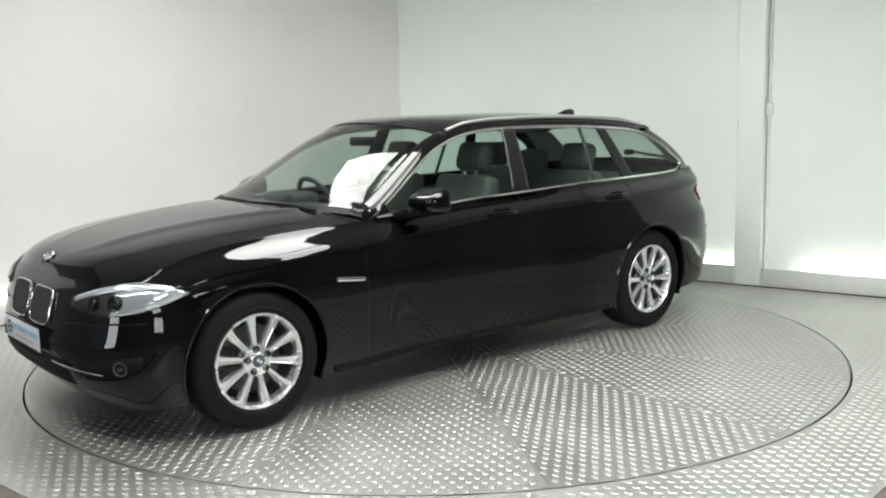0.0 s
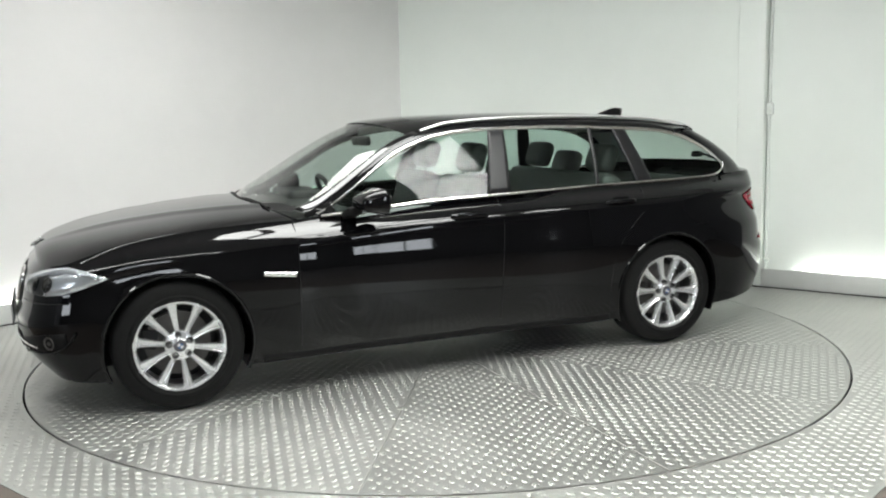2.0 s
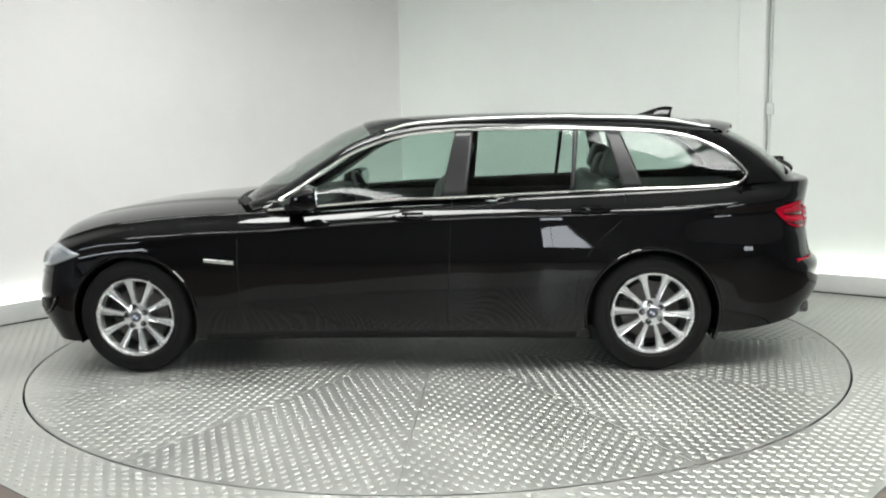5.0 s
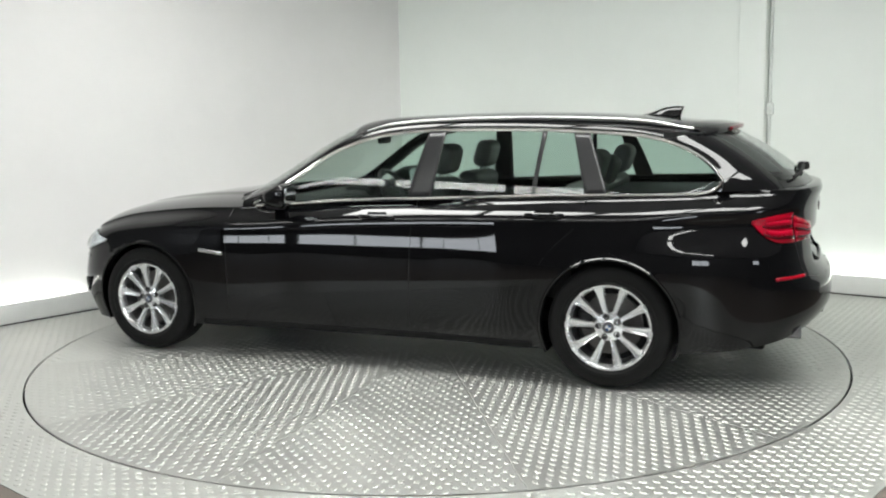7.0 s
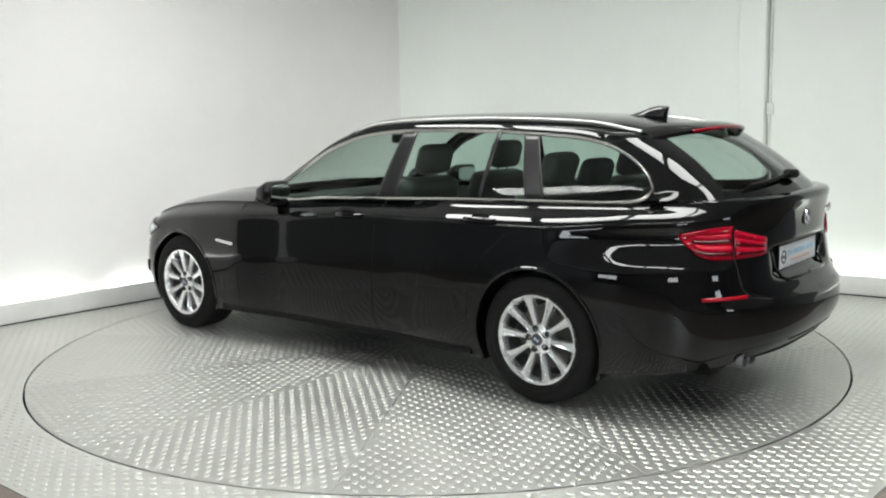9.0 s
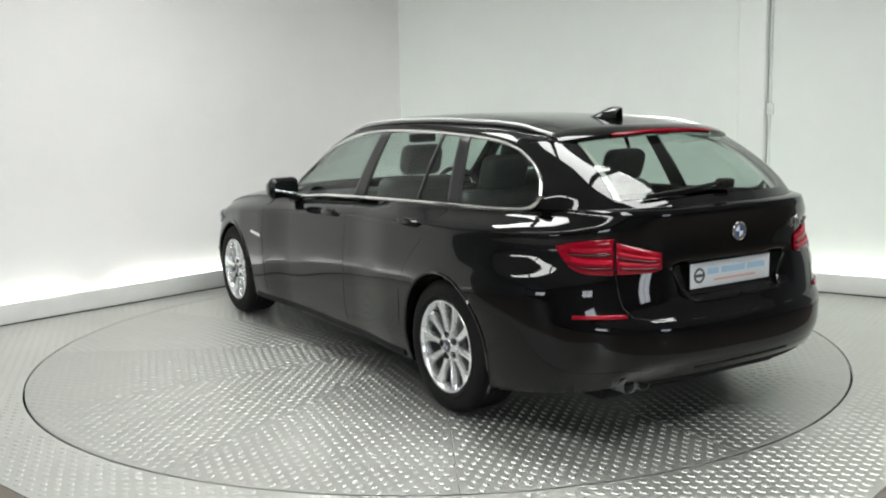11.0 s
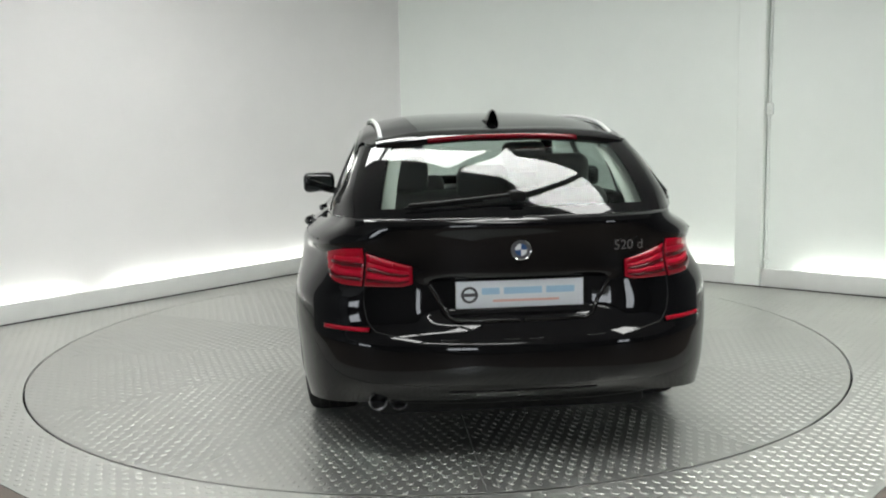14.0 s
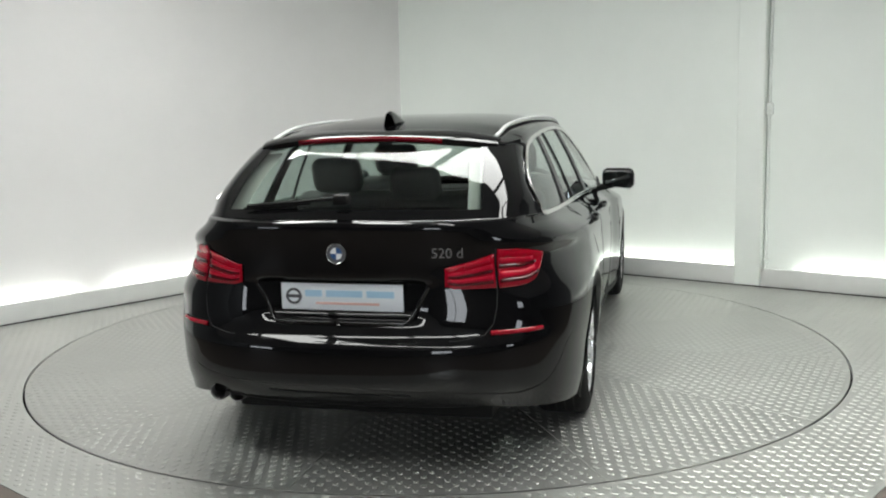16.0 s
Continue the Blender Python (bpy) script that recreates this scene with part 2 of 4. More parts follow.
def cove_light(origin, d, inward, s0, s1):
    ob = strip("cove_light", origin, d, inward, s0, s1, -0.085, -0.045, 0.055, 0.085, COVE)
    tagged(ob, "glowing white strip light lying in the wall's cove", "cove light", "cove lights")
    ob["kind"] = "thing"
    strip_support = strip("cove_shelf_trim", origin, d, inward, s0 - 0.02, s1 + 0.02, -0.092, -0.03, 0.0, 0.055, KERB)
    tagged(strip_support, "painted ledge carrying the cove light", "ledge")
    return ob


cove_light(CORNER, DIR_L, IN_L, 0.25, 3.26)
cove_light(CORNER, DIR_L, IN_L, 3.54, 5.5)
cove_light(CORNER, DIR_R, IN_R, 0.25, 3.47)
cove_light(CORNER, DIR_R, IN_R, 4.02, 6.1)


def ceiling_panel(name, x, y, w, l, turn):
    thing = new("ceiling_light")
    thing.matrix_world = pose(x, y, CEIL_Z, 0, 0, turn)
    part("diffuser", box_bm(-w / 2 + 0.02, w / 2 - 0.02, -l / 2 + 0.02, l / 2 - 0.02, -0.035, -0.012, 0.004), PANEL, thing, "glowing opal diffuser")
    fr = bmesh.new()
    for x0, x1, y0, y1 in ((-w / 2, w / 2, -l / 2, -l / 2 + 0.025), (-w / 2, w / 2, l / 2 - 0.025, l / 2), (-w / 2, -w / 2 + 0.025, -l / 2, l / 2), (w / 2 - 0.025, w / 2, -l / 2, l / 2)):
        b = bmesh.ops.create_cube(fr, size=1.0)["verts"]
        for v in b:
            v.co = Vector(((x0 + x1) / 2 + v.co.x * (x1 - x0), (y0 + y1) / 2 + v.co.y * (y1 - y0), -0.022 + v.co.z * 0.044))
    part("frame", fr, CONDUIT, thing, "painted metal frame", smooth=False)
    return tagged(thing, "large white ceiling light panel in a metal frame", "ceiling light", "ceiling light panels")


BAND = math.degrees(math.atan2(DIR_R.y, DIR_R.x))
SKY_N = Vector((0.597, 0.802, 0))
for k in range(-1, 4):
    c = DIR_R * (0.195 + 1.17 * k) + SKY_N * -0.60
    ceiling_panel("p", c.x, c.y, 1.10, 0.90, BAND)
for k in range(-1, 4):
    c = DIR_R * (-0.2 + 1.25 * k) + SKY_N * -3.55
    ceiling_panel("p", c.x, c.y, 1.20, 0.34, BAND)


def daylight_window(name, x0, x1, z0, z1, y):
    """A frosted window in the south wall, lit from outside."""
    w = new(name)
    w.matrix_world = pose((x0 + x1) / 2, y, 0)
    hw, n = (x1 - x0) / 2, 2
    for k in range(n):
        a, b = -hw + 2 * hw * k / n, -hw + 2 * hw * (k + 1) / n
        part("pane", box_bm(a + 0.015, b - 0.015, 0.015, 0.022, z0 + 0.03, z1 - 0.03), DAYLIGHT, w, "frosted bright pane", False)
    for a in np.linspace(-hw, hw, n + 1):
        part("window_frame", box_bm(a - 0.016, a + 0.016, 0.0, 0.05, z0, z1, 0.005), CONDUIT, w)
    for z in (z0, z1):
        part("window_frame", box_bm(-hw - 0.03, hw + 0.03, 0.0, 0.05, z - 0.03, z + 0.03, 0.005), CONDUIT, w)
    return tagged(w, "frosted window with bright daylight behind it", "window", kind="structure")


for k, (x0, x1) in enumerate(((-10.1, -6.9), (-0.5, 0.6), (5.4, 6.6))):
    daylight_window("window_%d" % (k + 1), x0, x1, 1.05, 2.15, -7.6)

# dark joints where the kerbs meet the floor
tagged(strip("trim_joint_west", CORNER, DIR_L, IN_L, 0.0, 5.6, 0.0, 0.010, -0.003, 0.006, SEAM), "dark floor joint", "joint")
tagged(strip("trim_joint_east", CORNER, DIR_R, IN_R, 0.0, 6.2, 0.006, 0.014, -0.003, 0.006, SEAM), "dark floor joint", "joint")

# conduit with its junction box beside the pilaster
cnd = new("wall_conduit")
cnd.matrix_world = Matrix.Translation(CORNER + DIR_R * 3.728 + IN_R * (-SET + 0.013))
bm = bmesh.new()
bmesh.ops.create_cone(bm, cap_ends=True, segments=16, radius1=0.013, radius2=0.013, depth=CEIL_Z - 0.02, matrix=Matrix.Translation((0, 0, CEIL_Z / 2)))
part("pipe", bm, CONDUIT, cnd, "grey plastic pipe")
ang = math.degrees(math.atan2(DIR_R.y, DIR_R.x))
part("junction_box", box_bm(-0.032, 0.032, -0.02, 0.03, 1.40, 1.49, 0.006, 2, pose(0, 0, 0, 0, 0, ang)), CONDUIT, cnd, "small pale junction box")
part("clip", box_bm(-0.026, 0.026, -0.02, 0.022, 0.20, 0.225, 0.004, 2, pose(0, 0, 0, 0, 0, ang)), CONDUIT, cnd)
part("foot", box_bm(-0.03, 0.03, -0.02, 0.03, 0.0, 0.03, 0.004, 2, pose(0, 0, 0, 0, 0, ang)), SEAM, cnd, "dark rubber foot")
tagged(cnd, "grey wall conduit with a small junction box beside the pilaster", "conduit")

# ---- floor ----
R_TABLE = 2.466
STUD_X, STUD_Y = 0.046, 0.032


def stud_arrays(cells, turn=0.0, zt=0.0, h=0.0028):
    """Raised lozenges, every other one turned by 90 degrees. cells: (x, y, flip)."""
    c = np.array(cells, float)
    L, Wd, K = 0.0205, 0.0140, 8
    base = np.array([(L * math.cos(2 * math.pi * k / K), Wd * math.sin(2 * math.pi * k / K)) for k in range(K)])
    top = base * 0.66
    ang = np.zeros(len(c)) + turn
    ca, sa = np.cos(ang)[:, None], np.sin(ang)[:, None]
    out = np.empty((len(c), 2 * K, 3))
    for k, (q, z) in enumerate(((base, zt - h), (top, zt))):
        out[:, K * k:K * k + K, 0] = c[:, 0:1] + q[:, 0] * ca - q[:, 1] * sa
        out[:, K * k:K * k + K, 1] = c[:, 1:2] + q[:, 0] * sa + q[:, 1] * ca
        out[:, K * k:K * k + K, 2] = z
    faces = []
    for n in range(len(c)):
        o = 2 * K * n
        faces += [(o + i, o + (i + 1) % K, o + K + (i + 1) % K, o + K + i) for i in range(K)]
        faces.append(tuple(range(o + K, o + 2 * K)))
    return out.reshape(-1, 3), faces


def join_mesh(name, chunks, mats):
    verts, faces, off, slot = [], [], 0, []
    for k, (v, f) in enumerate(chunks):
        slot += [k] * len(f)
        verts += [tuple(q) for q in np.asarray(v, float)]
        faces += [tuple(int(i) + off for i in q) for q in f]
        off += len(v)
    me = mesh_of(name, verts, faces, mats)
    me.polygons.foreach_set("material_index", slot)
    return me


# turntable: twelve wedge plates with a fine dark gap between them
turntable = new("turntable")
half = math.pi / 12
GAP = 0.0012
arc = [(R_TABLE * math.cos(a), R_TABLE * math.sin(a)) for a in np.linspace(-half + GAP / R_TABLE, half - GAP / R_TABLE, 15)]
tip = GAP / math.sin(half)
outline = [(tip, 0.0)] + arc
nv = len(outline)
verts = [(x, y, -0.003) for x, y in outline] + [(x, y, -0.012) for x, y in outline]
faces = [tuple(range(nv))] + [(i, i + nv, (i + 1) % nv + nv, (i + 1) % nv) for i in range(nv)]
cells = []
for i in range(0, 56):
    for j in range(-22, 23):
        if (i + j) % 2:
            continue
        x, y = 0.03 + i * STUD_X, j * STUD_Y
        rr, aa = math.hypot(x, y), math.atan2(y, x)
        if rr < R_TABLE - 0.018 and abs(aa) < half and rr * math.sin(half - abs(aa)) > 0.013:
            cells.append((x, y, (i + j) % 2))
sv, sf = stud_arrays(cells)
wedge_me = join_mesh("plate", [(verts, faces), (sv, sf)], [PLATE, STUDS])
for k in range(12):
    w = part_mesh("plate", wedge_me, turntable)
    w.matrix_local = pose(0, 0, 0, 0, 0, 30 * k + 15)
core = lathe_bm([(0.001, -0.008), (R_TABLE - 0.001, -0.008), (R_TABLE - 0.001, -0.06), (0.001, -0.06)], 160, "Z")
part("core", core, SEAM, turntable, "dark underframe seen in the gaps")
tagged(turntable, "round turntable of bright aluminium tread plate wedges", "turntable")

# fixed plate round it, cut to the circle, and the brown floor beyond the plate's front edges
RIM = R_TABLE + 0.012
EDGE_A = (Vector((-1.72, -2.321, 0)), Vector((0.765, -0.644, 0)))
EDGE_B = (Vector((1.67, -2.545, 0)), Vector((0.69, 0.724, 0)))


def on_plate(x, y, pad=0.0):
    q = Vector((x, y, 0))
    for o, d in (EDGE_A, EDGE_B):
        if (q - o).cross(d).z > -pad:
            return False
    for d, n in ((DIR_L, IN_L), (DIR_R, IN_R)):
        if (q - CORNER).dot(n) < pad - 0.03:
            return False
    return True


def ring_out(a):
    """How far the plate reaches from the centre in the direction a."""
    lo, hi = RIM, 9.0
    for _ in range(30):
        mid = (lo + hi) / 2
        if on_plate(mid * math.cos(a), mid * math.sin(a)):
            lo = mid
        else:
            hi = mid
    return lo


angs = np.linspace(0, 2 * math.pi, 361)[:-1]
ins = [(RIM * math.cos(a), RIM * math.sin(a), -0.003) for a in angs]
outs = [(ring_out(a) * math.cos(a), ring_out(a) * math.sin(a), -0.003) for a in angs]
low = [(x, y, -0.03) for x, y, z in ins]
N = len(angs)
verts = ins + outs + low
faces = [(i, (i + 1) % N, N + (i + 1) % N, N + i)[::-1] for i in range(N)] + [(i, (i + 1) % N, 2 * N + (i + 1) % N, 2 * N + i) for i in range(N)]
cells = []
tilt = math.atan2(DIR_R.y, DIR_R.x)
ct, st = math.cos(tilt), math.sin(tilt)
for i in range(-120, 121):
    for j in range(-160, 161):
        if (i + j) % 2:
            continue
        u, v = i * STUD_X, j * STUD_Y
        x, y = u * ct - v * st, u * st + v * ct
        if abs(x) < 5 and -3.6 < y < 3.9 and math.hypot(x, y) > RIM + 0.018 and on_plate(x, y, 0.02):
            if abs(((u + 0.6) % 1.22) - 0.0) > 0.02:
                cells.append((x, y, (i + j) % 2))
floor_ob = new("floor", join_mesh("floor", [(verts, faces), stud_arrays(cells, tilt)], [PLATE, STUDS]))
tagged(floor_ob, "grey aluminium tread plate floor round the turntable", "floor", kind="structure")
far = [(11.5 * math.cos(a), 11.5 * math.sin(a) - 2.0, -0.006) for a in angs]
brim = [(x, y, -0.006) for x, y, z in outs]
gr = mesh_of("ground", brim + far, [(i, N + i, N + (i + 1) % N, (i + 1) % N) for i in range(N)], BROWN)
tagged(new("ground", gr), "brown floor beyond the tread plate", "floor", kind="structure")

# ---- the car: x forward from the middle of the wheelbase, y to its left, z up ----
car = new("estate_car")
tagged(car, "glossy black estate car with silver alloy wheels on the turntable", "car")
AXLE = 1.484
WHEEL_Z = 0.328
ARCH = 0.372

Z_BOT = curve((2.4, 0.20), (1.9, 0.18), (1.0, 0.19), (-1.0, 0.19), (-1.9, 0.22), (-2.3, 0.27), (-2.6, 0.32))
Z_SH = curve((2.32, 0.735), (2.20, 0.742), (2.06, 0.765), (1.94, 0.80), (1.65, 0.865), (1.35, 0.898), (1.05, 0.917), (0.74, 0.925), (0.35, 0.948), (0.11, 0.964), (-0.38, 0.982), (-0.89, 0.996), (-1.38, 1.006), (-1.92, 1.020), (-2.2, 1.03), (-2.6, 1.043))
TOP_IN = curve((2.3, 0.10), (2.1, 0.10), (1.65, 0.155), (0.74, 0.122), (0.0, 0.130), (-1.0, 0.138), (-1.9, 0.165), (-2.15, 0.175), (-2.4, 0.14), (-2.6, 0.12))
SIDE_IN = curve((0.18, 0.045), (0.26, 0.026), (0.33, 0.012), (0.45, 0.004), (0.60, 0.0), (0.70, 0.004), (0.78, 0.012), (1.1, 0.03))
FRONT_IN = curve((0.18, 0.13), (0.27, 0.05), (0.36, 0.008), (0.45, 0.0), (0.52, 0.02), (0.62, 0.045), (0.69, 0.07), (0.73, 0.105), (0.76, 0.13))
REAR_IN = curve((0.30, 0.10), (0.36, 0.035), (0.45, 0.0), (0.545, 0.004), (0.565, 0.012), (0.585, 0.036), (0.64, 0.068), (0.70, 0.082), (0.80, 0.092), (0.90, 0.089), (0.98, 0.078), (1.02, 0.066), (1.05, 0.078))


def plan(s):
    """The widest outline, from the nose's middle (0) to the tail's middle (3)."""
    if s < 1:
        a = s * math.pi / 2
        return 1.35 + 0.900 * math.cos(a) ** (2 / 4.2), 0.934 * math.sin(a) ** (2 / 3.1)
    if s <= 2:
        x = 1.35 - 3.10 * (s - 1)
        waist = 0.034 * smooth01((0.95 - abs(x + 0.0)) / 0.5)
        return x, 0.934 - waist
    a = (3 - s) * math.pi / 2
    return -1.75 - 0.828 * math.cos(a) ** (2 / 2.6), 0.934 * math.sin(a) ** (2 / 2.8)


def plan_normal(s):
    e = 1e-3
    a, b = plan(max(s - e, 0)), plan(min(s + e, 3))
    tx, ty = b[0] - a[0], b[1] - a[1]
    l = math.hypot(tx, ty) or 1
    return ty / l, -tx / l


def shell(s, v):
    x0, y0 = plan(s)
    if s in (0, 3):
        nx, ny = (1, 0) if s == 0 else (-1, 0)
    else:
        nx, ny = plan_normal(s)
    zb, zs = Z_BOT(x0), Z_SH(x0)
    z = lerp(zb, zs, v)
    side = SIDE_IN(z)
    d = zs - z
    t = smooth01(1 - d / 0.16)
    crease = 0.010 * smooth01(1 - abs(d - 0.10) / 0.05) * (1 - nx * nx)
    side += 0.072 * smooth01((z - 0.70) / 0.20) * smooth01((-1.5 - x0) / 0.6) * (1 - t)
    side += 0.045 * smooth01((z - 0.46) / 0.30) * smooth01((x0 - 1.25) / 0.5) * (1 - t)
    side -= 0.018 * math.exp(-((x0 + 1.52) / 0.46) ** 2) * smooth01((0.92 - z) / 0.24) * smooth01((z - 0.40) / 0.2)
    side -= 0.005 * math.exp(-((x0 - 1.42) / 0.36) ** 2) * smooth01((0.84 - z) / 0.20) * smooth01((z - 0.40) / 0.2)
    side = lerp(side, TOP_IN(x0), t * t * (0.35 + 0.65 * t)) - crease * 0.6
    end = FRONT_IN(z) if x0 > 0 else REAR_IN(z)
    if x0 < 0:
        end += 0.045 * smooth01((0.45 - abs(y0)) / 0.17) * smooth01((z - 0.635) / 0.04) * smooth01((0.815 - z) / 0.02)
    wn = abs(nx) ** 3
    ins = (1 - wn) * side + wn * end
    return Vector((x0 - nx * ins, max(y0 - ny * ins, 0.0), z))


S1 = np.linspace(0, 1, 34)
S2 = np.linspace(1, 2, 111)[1:]
S3 = np.linspace(2, 3, 64)[1:]
STATIONS = [float(s) for s in (*S1, *S2, *S3)]
ROWS = [0, 0.05, 0.10, 0.15, 0.2, 0.25, 0.3, 0.325, 0.35, 0.375, 0.4, 0.425, 0.45, 0.475, 0.5, 0.525, 0.55, 0.6, 0.64, 0.66, 0.68, 0.70, 0.72, 0.76, 0.79, 0.82, 0.85, 0.88, 0.905, 0.93, 0.95, 0.97, 0.985, 1.0]


def cut_arch(q):
    """Moves a point inside a wheel arch out to its rim; tells whether it was inside."""
    for ax in (AXLE, -AXLE):
        dx, dz = q.x - ax, q.z - WHEEL_Z
        rr = math.hypot(dx, dz)
        if rr < ARCH and q.y > 0.5:
            return Vector((ax + dx / max(rr, 1e-6) * ARCH, q.y, WHEEL_Z + dz / max(rr, 1e-6) * ARCH)), True
    return q, False


def half_shell(sign):
    pts, ins = [], []
    for s in STATIONS:
        for v in ROWS:
            q, i = cut_arch(shell(s, v))
            pts.append((q.x, q.y * sign, q.z))
            ins.append(i)
    m = len(ROWS)
    faces = []
    for i in range(len(STATIONS) - 1):
        for j in range(m - 1):
            f = (i * m + j, i * m + j + 1, (i + 1) * m + j + 1, (i + 1) * m + j)
            if not all(ins[k] for k in f):
                faces.append(f if sign < 0 else f[::-1])
    return pts, faces


vl, fl = half_shell(1)
vr, fr_ = half_shell(-1)
body = part_mesh("body", mesh_of("body", vl + vr, fl + [tuple(i + len(vl) for i in f) for f in fr_], PAINT, True), car, "glossy black painted body")
bmx = bmesh.new()
bmx.from_mesh(body.data)
bmesh.ops.remove_doubles(bmx, verts=bmx.verts, dist=0.0008)
bmesh.ops.recalc_face_normals(bmx, faces=bmx.faces)
bmx.to_mesh(body.data)
bmx.free()


def side_y(x, z):
    """The half width of the lower body at a place on its side."""
    if -1.75 <= x <= 1.35:
        s = 1 + (1.35 - x) / 3.10
    else:
        lo, hi = (0.0, 1.0) if x > 0 else (2.0, 3.0)
        for _ in range(40):
            mid = (lo + hi) / 2
            v = (z - Z_BOT(x)) / (Z_SH(x) - Z_BOT(x))
            if (shell(mid, v).x > x):
                lo = mid
            else:
                hi = mid
        s = (lo + hi) / 2
    x0 = plan(s)[0]
    v = min(max((z - Z_BOT(x0)) / (Z_SH(x0) - Z_BOT(x0)), 0), 1)
    return shell(s, v).y


def end_x(y, z, front):
    """How far the nose or tail reaches at a place on it."""
    lo, hi = (0.0, 1.0) if front else (3.0, 2.0)
    for _ in range(40):
        mid = (lo + hi) / 2
        x0 = plan(mid)[0]
        v = min(max((z - Z_BOT(x0)) / (Z_SH(x0) - Z_BOT(x0)), 0), 1)
        if shell(mid, v).y < abs(y):
            lo = mid
        else:
            hi = mid
    x0 = plan(lo)[0]
    v = min(max((z - Z_BOT(x0)) / (Z_SH(x0) - Z_BOT(x0)), 0), 1)
    return shell(lo, v).x


# bonnet, sprung from the wings' upper edges
ZC_BON = curve((2.22, 0.735), (2.16, 0.778), (2.06, 0.838), (1.94, 0.874), (1.766, 0.911), (1.427, 0.957), (1.083, 0.981), (0.92, 0.985))
front_s = [s for s in STATIONS if plan(s)[0] > 0.72]
rows = []
for s in front_s:
    e = shell(s, 1.0)
    k = (2.16 - e.x) / (2.16 - 0.74)
    xc = lerp(2.165, 0.95, min(max(k, 0), 1) ** 0.9)
    zc = ZC_BON(xc)
    row = []
    for q in np.linspace(-1, 1, 41):
        a = abs(q)
        x = lerp(xc, e.x, a ** 1.8)
        z = lerp(zc, e.z, a ** 3.5)
        ridge = 0.30 + 0.25 * min(max(k, 0), 1)
        z += 0.010 * math.exp(-((a - ridge) / 0.05) ** 2) * smooth01(k * 4) + 0.006 * smooth01((ridge - a) / 0.1) * smooth01(k * 4)
        row.append((x, e.y * q, z))
    rows.append(row)
grid_part("bonnet", rows, PAINT, car, "glossy black bonnet with two creases")

# side glass line
LOW = curve((0.80, 0.924), (0.72, 0.930), (0.347, 0.955), (0.11, 0.972), (-0.38, 0.988), (-0.89, 1.004), (-1.38, 1.014), (-1.90, 1.026), (-1.98, 1.040), (-2.035, 1.085))
TOPL = curve((0.80, 0.925), (0.72, 0.942), (0.60, 1.005), (0.40, 1.133), (0.216, 1.248), (0.104, 1.292), (0.0, 1.325), (-0.186, 1.355), (-0.42, 1.368), (-0.60, 1.370), (-0.90, 1.367), (-1.25, 1.352), (-1.56, 1.330), (-1.72, 1.300), (-1.857, 1.245), (-1.95, 1.185), (-2.01, 1.122), (-2.035, 1.088))
Y_BELT = curve((0.9, 0.803), (0.3, 0.793), (-0.9, 0.788), (-1.5, 0.780), (-1.9, 0.757), (-2.05, 0.738), (-2.3, 0.69))


def side_glass(x, z):
    return Vector((x, Y_BELT(x) - 0.42 * (z - LOW(x)) - 0.10 * (z - LOW(x)) ** 2, z))


def side_patch(name, l0, l1, t0, t1, mat, sign, parent, label="", n=14, m=9, proud=0.0, thick=0.0):
    rows = []
    for i in range(n + 1):
        u = i / n
        xl, xt = lerp(l0, l1, u), lerp(t0, t1, u)
        row = []
        for j in range(m + 1):
            w = j / m
            x = lerp(xl, xt, w)
            z = lerp(LOW(xl), TOPL(xt), w)
            q = side_glass(x, z)
            row.append((q.x, sign * (q.y + proud + 0.006 * math.sin(w * math.pi)), q.z))
        rows.append(row)
    return grid_part(name, rows, mat, parent, label, thick)


def dlo_loop(sign, out=0.006):
    xs_t = list(np.linspace(0.72, 0.1, 16)) + list(np.linspace(0.05, -1.5, 24)) + list(np.linspace(-1.56, -2.03, 14))
    xs_l = list(np.linspace(-2.02, -1.88, 8)) + list(np.linspace(-1.8, 0.70, 30))
    pts = [side_glass(x, TOPL(x)) for x in xs_t] + [side_glass(x, LOW(x)) for x in xs_l]
    return [(q.x, sign * (q.y + out), q.z) for q in pts]


for sign in (1, -1):
    side_patch("side_window", 0.70, -0.30, 0.70, -0.385, GLASS, sign, car, "tinted front door glass", 24)
    side_patch("side_window", -0.45, -1.035, -0.49, -1.066, GLASS, sign, car, "tinted rear door glass")
    side_patch("side_window", -1.058, -1.335, -1.092, -1.238, GLASS, sign, car, "tinted fixed quarter glass")
    side_patch("side_window", -1.455, -2.034, -1.33, -2.034, GLASS, sign, car, "tinted luggage bay glass", 20)
    side_patch("pillar", -0.30, -0.45, -0.385, -0.49, PILLAR, sign, car, "satin black door pillar", 6, 9, 0.003, 0.008)
    side_patch("pillar", -1.035, -1.058, -1.066, -1.092, PILLAR, sign, car, "slim window divider", 2, 9, 0.004, 0.008)
    side_patch("pillar", -1.335, -1.455, -1.238, -1.33, PILLAR, sign, car, "satin black door pillar", 6, 9, 0.003, 0.008)
    part("window_trim", sweep_bm(dlo_loop(sign), 0.011, 0.022, (0, 0.4, 1), True), CHROME, car, "satin chrome window surround")

# roof, screen pillars and glass over the side line
ZC = curve((1.02, 0.965), (0.95, 0.995), (0.836, 1.082), (0.509, 1.290), (0.30, 1.394), (0.18, 1.429), (0.0, 1.447), (-0.19, 1.456), (-0.75, 1.463), (-1.13, 1.454), (-1.53, 1.430), (-1.93, 1.384), (-2.2, 1.335))


